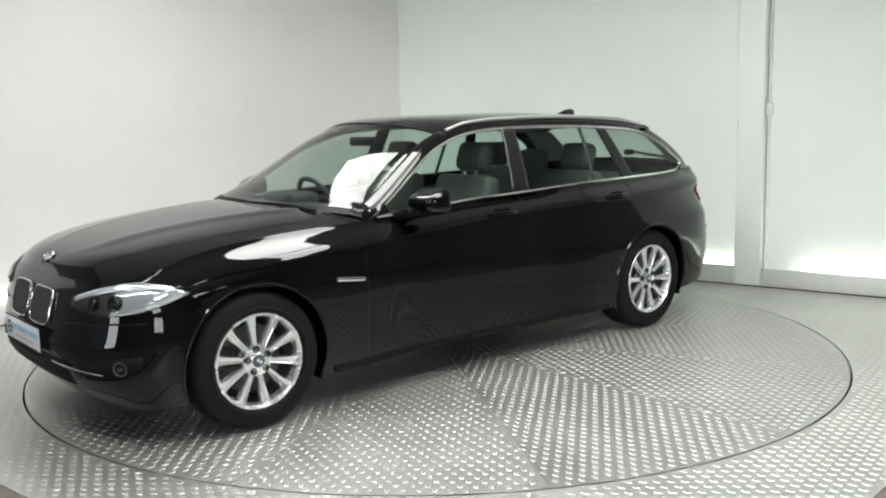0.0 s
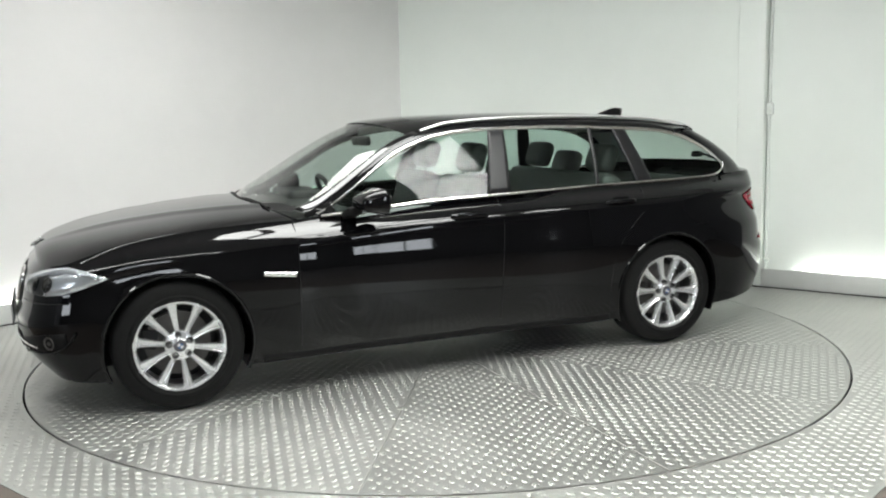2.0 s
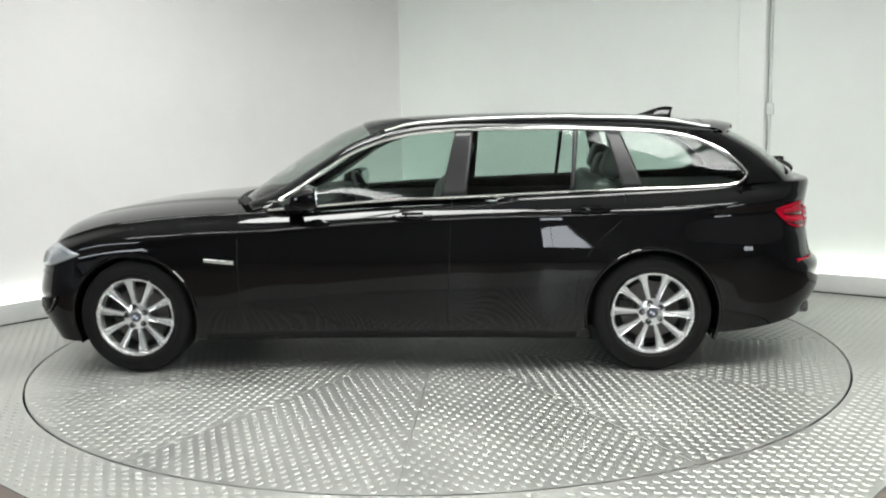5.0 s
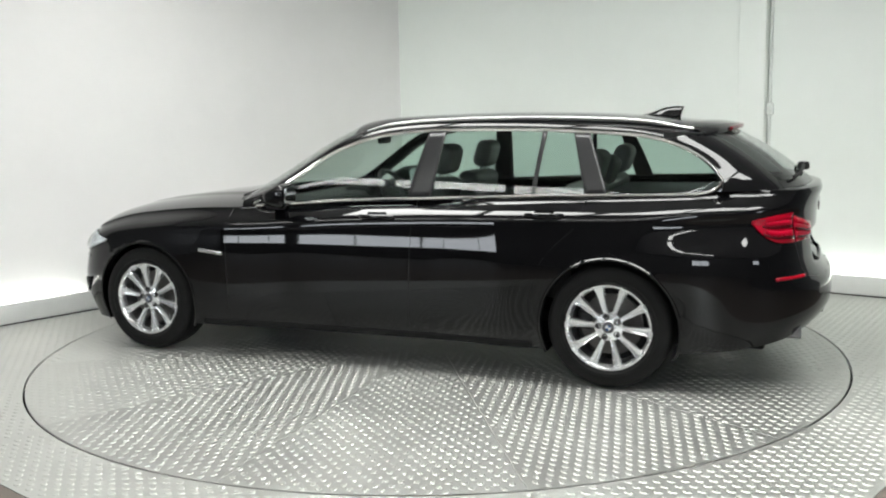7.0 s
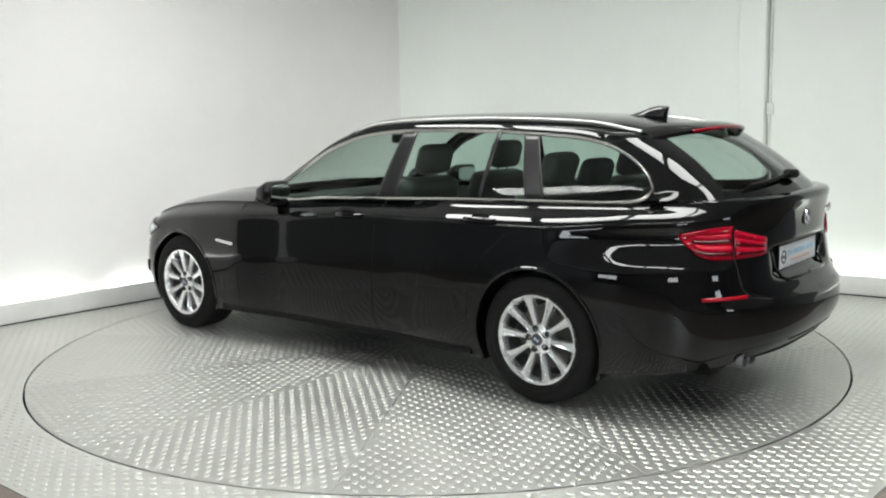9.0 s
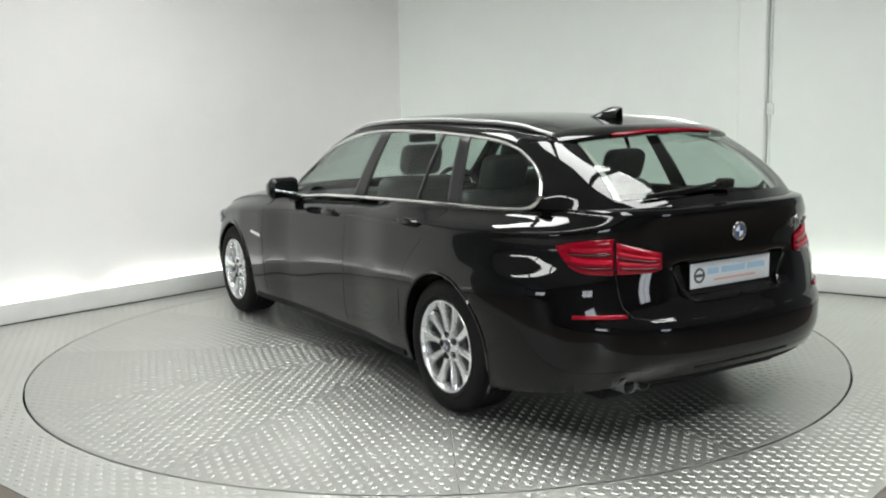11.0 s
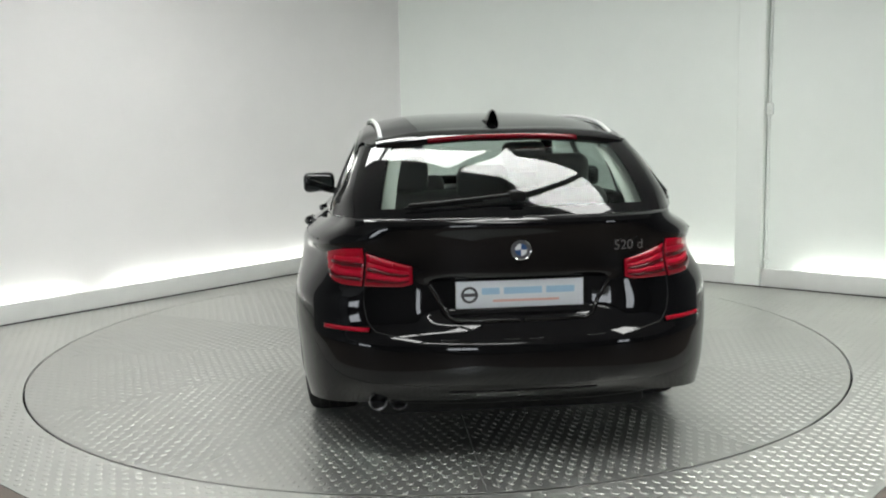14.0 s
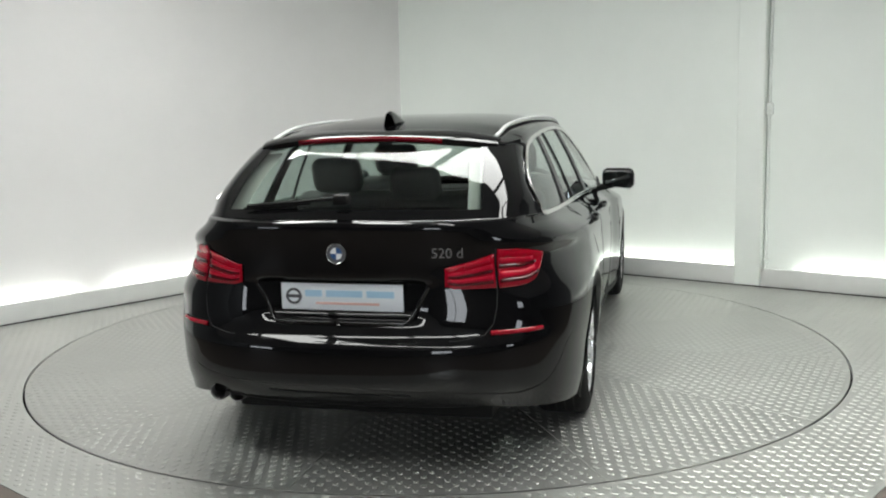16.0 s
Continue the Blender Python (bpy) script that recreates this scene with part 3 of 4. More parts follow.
def eaves(x):
    """The roof's side edge above the window line."""
    xx = min(max(x, -1.70), 0.79)
    z = TOPL(xx)
    q = side_glass(xx, z)
    up = 0.036 if x > -1.7 else 0.036 + (x + 1.70) * -0.10
    y = q.y - 0.022
    zz = z + up
    if x < -1.70:
        y -= (-1.70 - x) * 0.20
        zz = z + 0.036 - (-1.70 - x) * 0.05
    if x > 0.79:
        zz -= (x - 0.79) * 0.3
    return y, zz


def over(x, y):
    ye, ze = eaves(x)
    k = lerp(3.6, 2.2, smooth01((x + 0.05) / 0.35))
    return ze + (max(ZC(x), ze) - ze) * (1 - min(abs(y) / ye, 1) ** k)


def over_row(xs, bow, q0, q1, n, drop=0.0):
    row = []
    for q in np.linspace(q0, q1, n):
        x = xs + bow * (1 - q * q)
        y = q * eaves(xs)[0]
        row.append((x, y, over(x, y) - drop))
    return row


BOW = curve((0.80, 0.20), (0.4, 0.16), (0.05, 0.12), (-0.4, 0.0), (-1.5, 0.0), (-1.90, -0.10))
XS_SCREEN = np.linspace(0.80, 0.05, 22)
grid_part("windscreen", [over_row(x, BOW(x), -0.93, 0.93, 33, 0.004) for x in XS_SCREEN], SCREEN, car, "clear laminated windscreen")
for sign in (1, -1):
    grid_part("screen_pillar", [over_row(x, BOW(x), sign * 0.925, sign * 1.0, 5) for x in XS_SCREEN], PAINT, car, "black screen pillar", 0.004)
    xs = np.linspace(0.79, -1.72, 70)
    rows = []
    for x in xs:
        q = side_glass(x, TOPL(x))
        ye, ze = eaves(x)
        rows.append([(x, sign * lerp(q.y + 0.003, ye, t) + sign * 0.008 * math.sin(t * math.pi), lerp(q.z, ze, t)) for t in (0, 0.33, 0.66, 1)])
    grid_part("roof_side", rows, PAINT, car, "black roof side above the windows")
grid_part("roof", [over_row(x, BOW(x), -1, 1, 41) for x in np.linspace(0.05, -1.90, 60)], PAINT, car, "glossy black roof")
grid_part("headlining", [over_row(x, BOW(x), -0.97, 0.97, 21, 0.045) for x in np.linspace(0.02, -1.86, 30)], LINER, car, "pale headlining")
HEADER = [over_row(x, BOW(x), -0.93, 0.93, 21, -0.001) for x in (0.10, 0.05)]
grid_part("screen_header", HEADER, GLOSS, car, "black printed band on the screen's head")
grid_part("cowl", [over_row(x, BOW(x) + 0.02, -0.96, 0.96, 21, -0.002) for x in (0.83, 0.80, 0.775)], TRIM, car, "black plastic scuttle")

# tail end: rear pillars and tailgate glass wrapped round the corner
DL = [(-2.030, 1.040), (-2.036, 1.085), (-2.01, 1.122), (-1.95, 1.185), (-1.857, 1.245), (-1.72, 1.300)]
dl_x = curve(*[(i / 5, q[0]) for i, q in enumerate(DL)])
dl_z = curve(*[(i / 5, q[1]) for i, q in enumerate(DL)])
BX = curve((0, -2.03), (0.25, -2.145), (0.45, -2.270), (0.55, -2.322), (0.75, -2.422), (1, -2.462))
BY = curve((0, 0.738), (0.25, 0.707), (0.45, 0.640), (0.55, 0.560), (0.75, 0.30), (1, 0))
BZ = curve((0, 1.040), (0.45, 1.040), (0.55, 1.045), (1, 1.050))
TX = curve((0, -1.72), (0.25, -1.815), (0.45, -1.910), (0.55, -1.952), (0.75, -2.008), (1, -2.028))
TY = curve((0, 0.622), (0.25, 0.600), (0.45, 0.550), (0.55, 0.488), (0.75, 0.27), (1, 0))
TZ = curve((0, 1.325), (0.25, 1.328), (0.45, 1.325), (0.55, 1.328), (0.75, 1.345), (1, 1.350))


def tail(a, w, sign, off=0.0):
    b = Vector((BX(a), BY(a), BZ(a)))
    t = Vector((TX(a), TY(a), TZ(a)))
    q = b.lerp(t, w)
    b0, t0 = Vector((BX(0), BY(0), BZ(0))), Vector((TX(0), TY(0), TZ(0)))
    x, z = dl_x(w), dl_z(w)
    d = side_glass(x, z) - b0.lerp(t0, w)
    q += d * (1 - a) ** 4
    bulge = 0.028 * math.sin(w * math.pi) * smooth01(a / 0.5) + 0.014 * math.sin(math.pi * min(a / 0.56, 1)) * smooth01(w * 4) + off
    q += Vector((-0.55 - 0.3 * a, 0.50 * (1 - a), 0.25 + 0.2 * a)) * bulge
    return (q.x, q.y * sign, q.z)


for sign in (1, -1):
    grid_part("rear_pillar", [[tail(a, w, sign) for w in np.linspace(0, 1, 16)] for a in np.linspace(0, 0.56, 22)], PAINT, car, "glossy black rear pillar")
    grid_part("pillar_lining", [[tail(a, w, sign, -0.05) for w in np.linspace(0.1, 0.95, 10)] for a in np.linspace(0.28, 0.60, 8)], LINER, car, "pale rear pillar lining")
avals = [(a, 1) for a in np.linspace(0.55, 1, 16)] + [(a, -1) for a in np.linspace(1, 0.55, 16)[1:]]
tailgate = grid_part("tailgate_glass", [[tail(a, w, sg) for w in np.linspace(0.10, 1, 16)] for a, sg in avals], SCREEN, car, "tinted tailgate glass")
grid_part("tailgate_sill", [[tail(a, w, sg, 0.002 if w > 0 else 0.0) for w in (0, 0.05, 0.105)] for a, sg in avals], PAINT, car, "black tailgate lip under the glass")
# lip closing the shoulder to the tail panel
rear_s = [s for s in STATIONS if plan(s)[0] < -1.98]
rows = []
for s in rear_s:
    e = shell(s, 1.0)
    k = (s - rear_s[0]) / (3 - rear_s[0])
    b = tail(k, 0, 1)
    rows.append([(lerp(e.x, b[0], t), lerp(e.y, b[1], t), lerp(e.z, b[2], t) + 0.006 * math.sin(t * math.pi)) for t in np.linspace(0, 1, 5)])
for sign in (1, -1):
    grid_part("tail_shoulder", [[(x, sign * y, z) for x, y, z in r] for r in rows], PAINT, car, "black shoulder below the rear glass")
# the belt strip between the doors and the window trim
rows = []
for x in np.linspace(0.80, -2.03, 80):
    e = (x, side_y(x, Z_SH(x)), Z_SH(x))
    q = side_glass(x, LOW(x))
    rows.append([e, (x, lerp(e[1], q.y, 0.5), lerp(e[2], q.z, 0.6) + 0.002), (x, q.y - 0.004, q.z)])
for sign in (1, -1):
    grid_part("belt_strip", [[(x, sign * y, z) for x, y, z in r] for r in rows], PAINT, car)
# spoiler over the tailgate glass
rows = []
for y in np.linspace(-0.555, 0.555, 31):
    t = abs(y) / 0.555
    x0, x1 = -1.86 + 0.03 * t * t, -2.070 + 0.140 * t ** 2.3
    z0, z1 = over(x0, y) + 0.003, 1.376 - 0.044 * t ** 2.2
    rows.append([(x0, y, z0), (lerp(x0, x1, 0.5), y, lerp(z0, z1, 0.5) + 0.008), (lerp(x0, x1, 0.9), y, z1 + 0.004), (x1, y, z1 - 0.006), (x1 + 0.004, y, z1 - 0.026), (x1 + 0.05, y, z1 - 0.036), (x1 + 0.10, y, z1 - 0.03)])
spoiler = grid_part("spoiler", rows, PAINT, car, "black roof spoiler")
rows = []
for y in np.linspace(-0.33, 0.33, 25):
    t = abs(y) / 0.555
    x1, z1 = -2.070 + 0.140 * t ** 2.3, 1.376 - 0.044 * t ** 2.2
    rows.append([(x1 - 0.003, y, z1 - 0.005), (x1 - 0.006, y, z1 - 0.015), (x1 - 0.001, y, z1 - 0.026)])
grid_part("brake_light", rows, REDMID, spoiler, "red high brake light", 0.004)


# ---- car details ----
def mirror_bm(sign, m):
    """A mirror shell: tall and square at the rear, drawn in and lowered towards its rounded front."""
    b = box_bm(-0.075, 0.075, -0.115, 0.105, -0.068, 0.072, 0.040, 4)
    for v in b.verts:
        k = smooth01((v.co.x + 0.05) / 0.125)
        v.co.z = v.co.z * (1 - 0.42 * k) - 0.008 * k
        v.co.y = v.co.y * (1 - 0.22 * k) - sign * 0.012 * k
        v.co.z *= 1 - 0.25 * smooth01((v.co.y * -sign + 0.02) / 0.12) if v.co.z < 0 else 1
    bmesh.ops.transform(b, matrix=m, verts=b.verts)
    return b


def station_y(y, front):
    """The outline's parameter where the widest plan reaches the half width y at nose or tail."""
    lo, hi = (0.0, 1.0) if front else (3.0, 2.0)
    for _ in range(40):
        mid = (lo + hi) / 2
        if plan(mid)[1] < y:
            lo = mid
        else:
            hi = mid
    return (lo + hi) / 2


def station_x(x):
    lo, hi = 0.0, 3.0
    for _ in range(40):
        mid = (lo + hi) / 2
        if plan(mid)[0] > x:
            lo = mid
        else:
            hi = mid
    return (lo + hi) / 2


def skin(s, z, off=0.0, sign=1):
    x0 = plan(s)[0]
    v = min(max((z - Z_BOT(x0)) / (Z_SH(x0) - Z_BOT(x0)), 0), 1)
    q = shell(s, v)
    a = shell(min(s + 0.01, 3), v) - shell(max(s - 0.01, 0), v)
    b = shell(s, min(v + 0.01, 1)) - shell(s, max(v - 0.01, 0))
    n = a.cross(b).normalized()
    nx, ny = plan_normal(min(max(s, 0.001), 2.999))
    if n.x * nx + n.y * ny < 0:
        n = -n
    q = q + n * off
    return (q.x, q.y * sign, q.z)


def skin_patch(name, s0, s1, zl, zh, off, mat, sign, parent, label="", n=14, m=5, thick=0.004):
    rows = []
    for i in range(n + 1):
        u = i / n
        s = lerp(s0, s1, u)
        rows.append([skin(s, lerp(zl(u), zh(u), j / m), off, sign) for j in range(m + 1)])
    return grid_part(name, rows, mat, parent, label, thick)


def skin_path(pts, off, sign):
    return [skin(s, z, off, sign) for s, z in pts]


def const(v):
    return lambda u: v


# underside, arch liners and lips
part("underbody", box_bm(-2.25, 2.0, -0.58, 0.58, 0.185, 0.30, 0.02), TRIM, car, "dark underside")
part("underbody", box_bm(-1.06, 1.06, -0.84, 0.84, 0.195, 0.30, 0.02), TRIM, car)
for sign in (1, -1):
    for ax in (AXLE, -AXLE):
        rows = []
        for a in np.linspace(-0.42, math.pi + 0.42, 40):
            c, s_ = math.cos(a), math.sin(a)
            xo, zo = ax + c * ARCH, WHEEL_Z + s_ * ARCH
            yo = side_y(min(max(xo, -2.3), 2.2), max(zo, 0.2))
            rows.append([(ax + c * r_, sign * y_, WHEEL_Z + s_ * r_) for r_, y_ in ((ARCH + 0.010, yo - 0.001), (ARCH + 0.004, yo + 0.006), (ARCH - 0.006, yo + 0.004), (ARCH - 0.012, yo - 0.010), (ARCH - 0.004, yo - 0.05), (ARCH, 0.50))])
        grid_part("wheel_arch", rows, [PAINT], car, "black wheel arch lip and liner")
        rows = [[(ax + math.cos(a) * r_, sign * 0.50, WHEEL_Z + math.sin(a) * r_) for r_ in (0.0, 0.2, ARCH)] for a in np.linspace(-0.42, math.pi + 0.42, 24)]
        grid_part("arch_back", rows, TRIM, car, "dark inner arch", smooth=False)
    # sill, door joints
    part("sill_trim", sweep_bm([(x, sign * (side_y(x, 0.215) + 0.001), 0.212) for x in np.linspace(1.06, -1.06, 24)], 0.014, 0.045, (0, 0, 1)), TRIM, car, "black plastic sill")
    for path in ([(0.86, z) for z in np.linspace(0.26, 0.915, 16)], [(-0.335 - 0.03 * smooth01((z - 0.3) / 0.7), z) for z in np.linspace(0.26, 0.975, 16)],
                 [(-1.06 + 0.0, 0.30), (-1.055, 0.40), (-1.075, 0.55), (-1.13, 0.68), (-1.20, 0.76), (-1.30, 0.85), (-1.335, 0.95), (-1.345, 1.0)]):
        part("door_joint", sweep_bm([(x, sign * (side_y(x, z) - 0.0005), z) for x, z in path], 0.004, 0.0035, (1, 0, 0), n=4), SEAM, car, "dark door joint")
    part("character_line", sweep_bm([(x, sign * (side_y(x, Z_SH(x) - 0.085) - 0.001), Z_SH(x) - 0.085) for x in np.linspace(0.75, -2.1, 60)], 0.007, 0.007, (0, 0, 1), n=6), PAINT, car, "pressed crease along the doors")
    # handles
    for x0, x1, z0 in ((-0.035, -0.255, 0.888), (-1.035, -1.245, 0.918)):
        xs = np.linspace(x0, x1, 12)
        h = part("door_handle", sweep_bm([(x, sign * (side_y(x, z0) + 0.006 + 0.026 * math.sin(math.pi * i / 11) ** 0.5), z0 + 0.002 * math.sin(math.pi * i / 11)) for i, x in enumerate(xs)], 0.014, 0.026, (0, 0, 1)), PAINT, car, "body coloured pull handle")
        part("handle_recess", sweep_bm([(x, sign * (side_y(x, z0) - 0.002), z0) for x in np.linspace(x0 - 0.05, x1 + 0.05, 6)], 0.006, 0.055, (0, 0, 1)), GLOSS, h)
    # side repeater blade behind the front wheel
    vent = part("side_vent", sweep_bm([(x, sign * (side_y(x, 0.655) + 0.003), lerp(0.648, 0.668, (x - 0.88) / 0.19)) for x in np.linspace(0.88, 1.05, 8)], 0.010, 0.021, (0, 0, 1)), CHROME, car, "silver side blade with indicator")
    # mirror
    mir = part("door_mirror", mirror_bm(sign, pose(0.46, sign * 0.946, 1.006, 0, 0, sign * 10)), PAINT, car, "black door mirror")
    gm = bmesh.new()
    ring = []
    for a in np.linspace(0, 2 * math.pi, 28, endpoint=False):
        ca_, sa_ = math.cos(a), math.sin(a)
        ring.append((-0.005 + 0.086 * math.copysign(abs(ca_) ** 0.6, ca_), 0.002 + 0.048 * math.copysign(abs(sa_) ** 0.6, sa_)))
    f0 = [gm.verts.new((-0.0785, y_, z_)) for y_, z_ in ring]
    f1 = [gm.verts.new((-0.070, y_, z_)) for y_, z_ in ring]
    gm.faces.new(f0)
    for i in range(28):
        gm.faces.new((f0[i], f0[(i + 1) % 28], f1[(i + 1) % 28], f1[i]))
    bmesh.ops.recalc_face_normals(gm, faces=gm.faces)
    bmesh.ops.transform(gm, matrix=pose(0.46, sign * 0.946, 1.006, 0, 0, sign * 10), verts=gm.verts)
    part("mirror_glass", gm, MIRROR, mir, "mirror glass")
    part("mirror_stalk", box_bm(-0.03, 0.05, -0.08, 0.08, -0.022, 0.022, 0.012, 2, pose(0.53, sign * 0.838, 0.942, sign * 14, 0, 0)), TRIM, mir, "black mirror foot")
    part("mirror_sail", box_bm(-0.045, 0.05, -0.008, 0.008, -0.03, 0.03, 0.006, 2, pose(0.67, sign * 0.792, 0.965, sign * 20, 22, 0)), GLOSS, mir)
    # roof rail
    pts = []
    for x in np.linspace(0.03, -1.86, 50):
        ye, ze = eaves(x)
        lift = 0.014 * smooth01((0.03 - x) / 0.16) * smooth01((x + 1.86) / 0.22)
        yr = lerp(0.588, 0.532, (0.03 - x) / 1.89)
        pts.append((x, sign * yr, over(x, yr) + 0.004 + lift))
    part("roof_rail", sweep_bm(pts, 0.021, 0.017, (0, 0, 1)), RAIL, car, "satin silver roof rail")
    part("roof_channel", sweep_bm([(x, y - sign * 0.001, over(x, abs(y)) + 0.0015) for x, y, z in pts], 0.022, 0.004, (0, 0, 1), n=4), TRIM, car, "black seal under the rail")

    # head lamp
    s0, s1 = station_y(0.47, True), station_x(1.80)
    zl = curve((0, 0.640), (0.15, 0.618), (0.4, 0.612), (0.65, 0.625), (0.85, 0.658), (1, 0.698))
    zh = curve((0, 0.676), (0.15, 0.706), (0.4, 0.736), (0.65, 0.749), (0.85, 0.738), (1, 0.704))
    lamp = skin_patch("head_lamp", s0, s1, zl, zh, 0.003, DARKIN, sign, car, "head lamp with chrome inside", 22, 6)
    skin_patch("brow_light", lerp(s0, s1, 0.04), lerp(s0, s1, 0.93), lambda u: zh(0.04 + 0.89 * u) - 0.026, lambda u: zh(0.04 + 0.89 * u) - 0.003, 0.010, SILVER, sign, lamp, "silver brow strip", 20, 2)
    skin_patch("reflector", lerp(s0, s1, 0.42), lerp(s0, s1, 0.985), lambda u: zl(0.42 + 0.565 * u) + 0.004, lambda u: zh(0.42 + 0.565 * u) - 0.024 * (1 - u), 0.007, SILVER, sign, lamp, "silver indicator reflector", 12, 3)
    for u, rr in ((0.24, 0.034), (0.46, 0.036)):
        c = Vector(skin(lerp(s0, s1, u), lerp(zl(u), zh(u), 0.44), 0.004, sign))
        nrm = (Vector(skin(lerp(s0, s1, u), lerp(zl(u), zh(u), 0.44), 0.05, sign)) - c).normalized()
        mt = Matrix.Translation(c) @ nrm.to_track_quat("Z", "Y").to_matrix().to_4x4()
        b = lathe_bm([(rr, 0), (rr + 0.003, 0.007), (rr - 0.004, 0.010), (rr - 0.006, 0.004)], 28, "Z")
        bmesh.ops.transform(b, matrix=mt, verts=b.verts)
        part("lamp_ring", b, GLOSS, lamp, "dark light ring")
        b = lathe_bm([(0.001, 0.014), (rr * 0.35, 0.0125), (rr * 0.62, 0.008), (rr * 0.78, 0.001)], 24, "Z")
        bmesh.ops.transform(b, matrix=mt, verts=b.verts)
        part("projector_lens", b, GLOSS, lamp, "round projector lens")
    skin_patch("lamp_cover", s0, s1, zl, zh, 0.016, CLEAR, sign, lamp, "clear lamp cover", 22, 6, 0.0)
    # fog lamp and intake blade
    s_f = station_y(0.77, True)
    c = Vector(skin(s_f, 0.385, 0.0, sign))
    nrm = (Vector(skin(s_f, 0.385, 0.05, sign)) - c).normalized()
    mt = Matrix.Translation(c) @ nrm.to_track_quat("Z", "Y").to_matrix().to_4x4()
    b = lathe_bm([(0.036, 0.0), (0.034, 0.008), (0.027, 0.008), (0.024, 0.003), (0.001, 0.006)], 28, "Z")
    bmesh.ops.transform(b, matrix=mt, verts=b.verts)
    skin_patch("side_intake", station_y(0.52, True), station_y(0.84, True), curve((0, 0.335), (0.7, 0.325), (1, 0.37)), curve((0, 0.385), (0.6, 0.425), (1, 0.44)), 0.003, TRIM, sign, car, "black bumper intake", 10, 3)
    part("fog_lamp", b, DISC, car, "round fog lamp")
    part("intake_lip", sweep_bm(skin_path([(station_y(y, True), z) for y, z in ((0.60, 0.330), (0.70, 0.328), (0.78, 0.338), (0.83, 0.365), (0.855, 0.405), (0.868, 0.445))], 0.006, sign), 0.014, 0.016, (0, 0, 1), n=8), PAINT, car, "glossy lip round the bumper intake")
    part("intake_blade", sweep_bm(skin_path([(station_y(y, True), lerp(0.375, 0.355, (y - 0.34) / 0.36)) for y in np.linspace(0.34, 0.70, 10)], 0.010, sign), 0.008, 0.010, (0, 0, 1)), CHROME, car, "thin bright intake blade")
    part("bumper_crease", sweep_bm(skin_path([(station_y(y, True), lerp(0.565, 0.585, (y - 0.45) / 0.4)) for y in np.linspace(0.45, 0.85, 12)], 0.002, sign), 0.008, 0.010, (0, 0, 1), n=6), PAINT, car, "crease under the head lamp")
    # kidney grille
    yc, zc_, hw, hh = 0.150, 0.606, 0.133, 0.084
    loop = []
    for a in np.linspace(0, 2 * math.pi, 40, endpoint=False):
        cx, sx = math.cos(a), math.sin(a)
        y = yc + hw * math.copysign(abs(cx) ** 0.45, cx)
        z = zc_ + hh * math.copysign(abs(sx) ** 0.5, sx)
        loop.append((end_x(y, z, True) + 0.010, sign * y, z))
    kid = part("kidney_grille", sweep_bm(loop, 0.008, 0.013, (1, 0, 0), True), CHROME, car, "chrome framed grille opening")
    rows = [[(end_x(y, z, True) + 0.002, sign * y, z) for z in np.linspace(zc_ - hh * 0.97, zc_ + hh * 0.97, 6)] for y in np.linspace(yc - hw * 0.97, yc + hw * 0.97, 10)]
    grid_part("grille_back", rows, DARKIN, kid, "dark grille back")
    for y in np.linspace(yc - hw * 0.80, yc + hw * 0.80, 9):
        part("grille_slat", sweep_bm([(end_x(y, z, True) + 0.008, sign * y, z) for z in np.linspace(zc_ - hh * 0.9, zc_ + hh * 0.9, 5)], 0.0045, 0.010, (1, 0, 0), n=6), BARREL, kid, "dull silver slat")

    # tail lamp: outer piece on the wing, inner piece on the tailgate
    t0, t1 = station_x(-2.215), station_y(0.672, False)
    tl = curve((0, 0.880), (0.15, 0.835), (0.35, 0.795), (0.6, 0.778), (1, 0.774))
    th = curve((0, 0.897), (0.3, 0.913), (0.7, 0.926), (1, 0.930))
    tail_lamp = skin_patch("tail_lamp", t0, t1, tl, th, 0.006, REDLENS, sign, car, "red tail lamp on the wing", 16, 5)
    for zf in (0.24, 0.60):
        skin_patch("light_bar", lerp(t0, t1, 0.28), lerp(t0, t1, 0.98), lambda u: lerp(tl(0.28 + 0.7 * u), th(0.28 + 0.7 * u), zf), lambda u: lerp(tl(0.28 + 0.7 * u), th(0.28 + 0.7 * u), zf + 0.16), 0.010, REDBRIGHT, sign, tail_lamp, "bright red light bar", 12, 2)
        skin_patch("lamp_band", lerp(t0, t1, 0.22), lerp(t0, t1, 0.98), lambda u: lerp(tl(0.28 + 0.7 * u), th(0.28 + 0.7 * u), zf - 0.12), lambda u: lerp(tl(0.28 + 0.7 * u), th(0.28 + 0.7 * u), zf - 0.02), 0.009, REDDARK, sign, tail_lamp, "dark red band", 12, 2)
    g0, g1 = station_y(0.660, False), station_y(0.455, False)
    gl_ = curve((0, 0.776), (0.8, 0.778), (1, 0.790))
    gh = curve((0, 0.912), (0.5, 0.886), (1, 0.862))
    gate_lamp = skin_patch("gate_lamp", g0, g1, gl_, gh, 0.006, REDLENS, sign, car, "red tail lamp on the tailgate", 12, 5)
    for zf in (0.24, 0.56):
        skin_patch("light_bar", lerp(g0, g1, 0.04), lerp(g0, g1, 0.94), lambda u: lerp(gl_(u), gh(u), zf), lambda u: lerp(gl_(u), gh(u), zf + 0.14), 0.010, REDBRIGHT, sign, gate_lamp, "bright red light bar", 10, 2)
        skin_patch("lamp_band", lerp(g0, g1, 0.04), lerp(g0, g1, 0.94), lambda u: lerp(gl_(u), gh(u), zf - 0.12), lambda u: lerp(gl_(u), gh(u), zf - 0.02), 0.009, REDDARK, sign, gate_lamp, "dark red band", 10, 2)
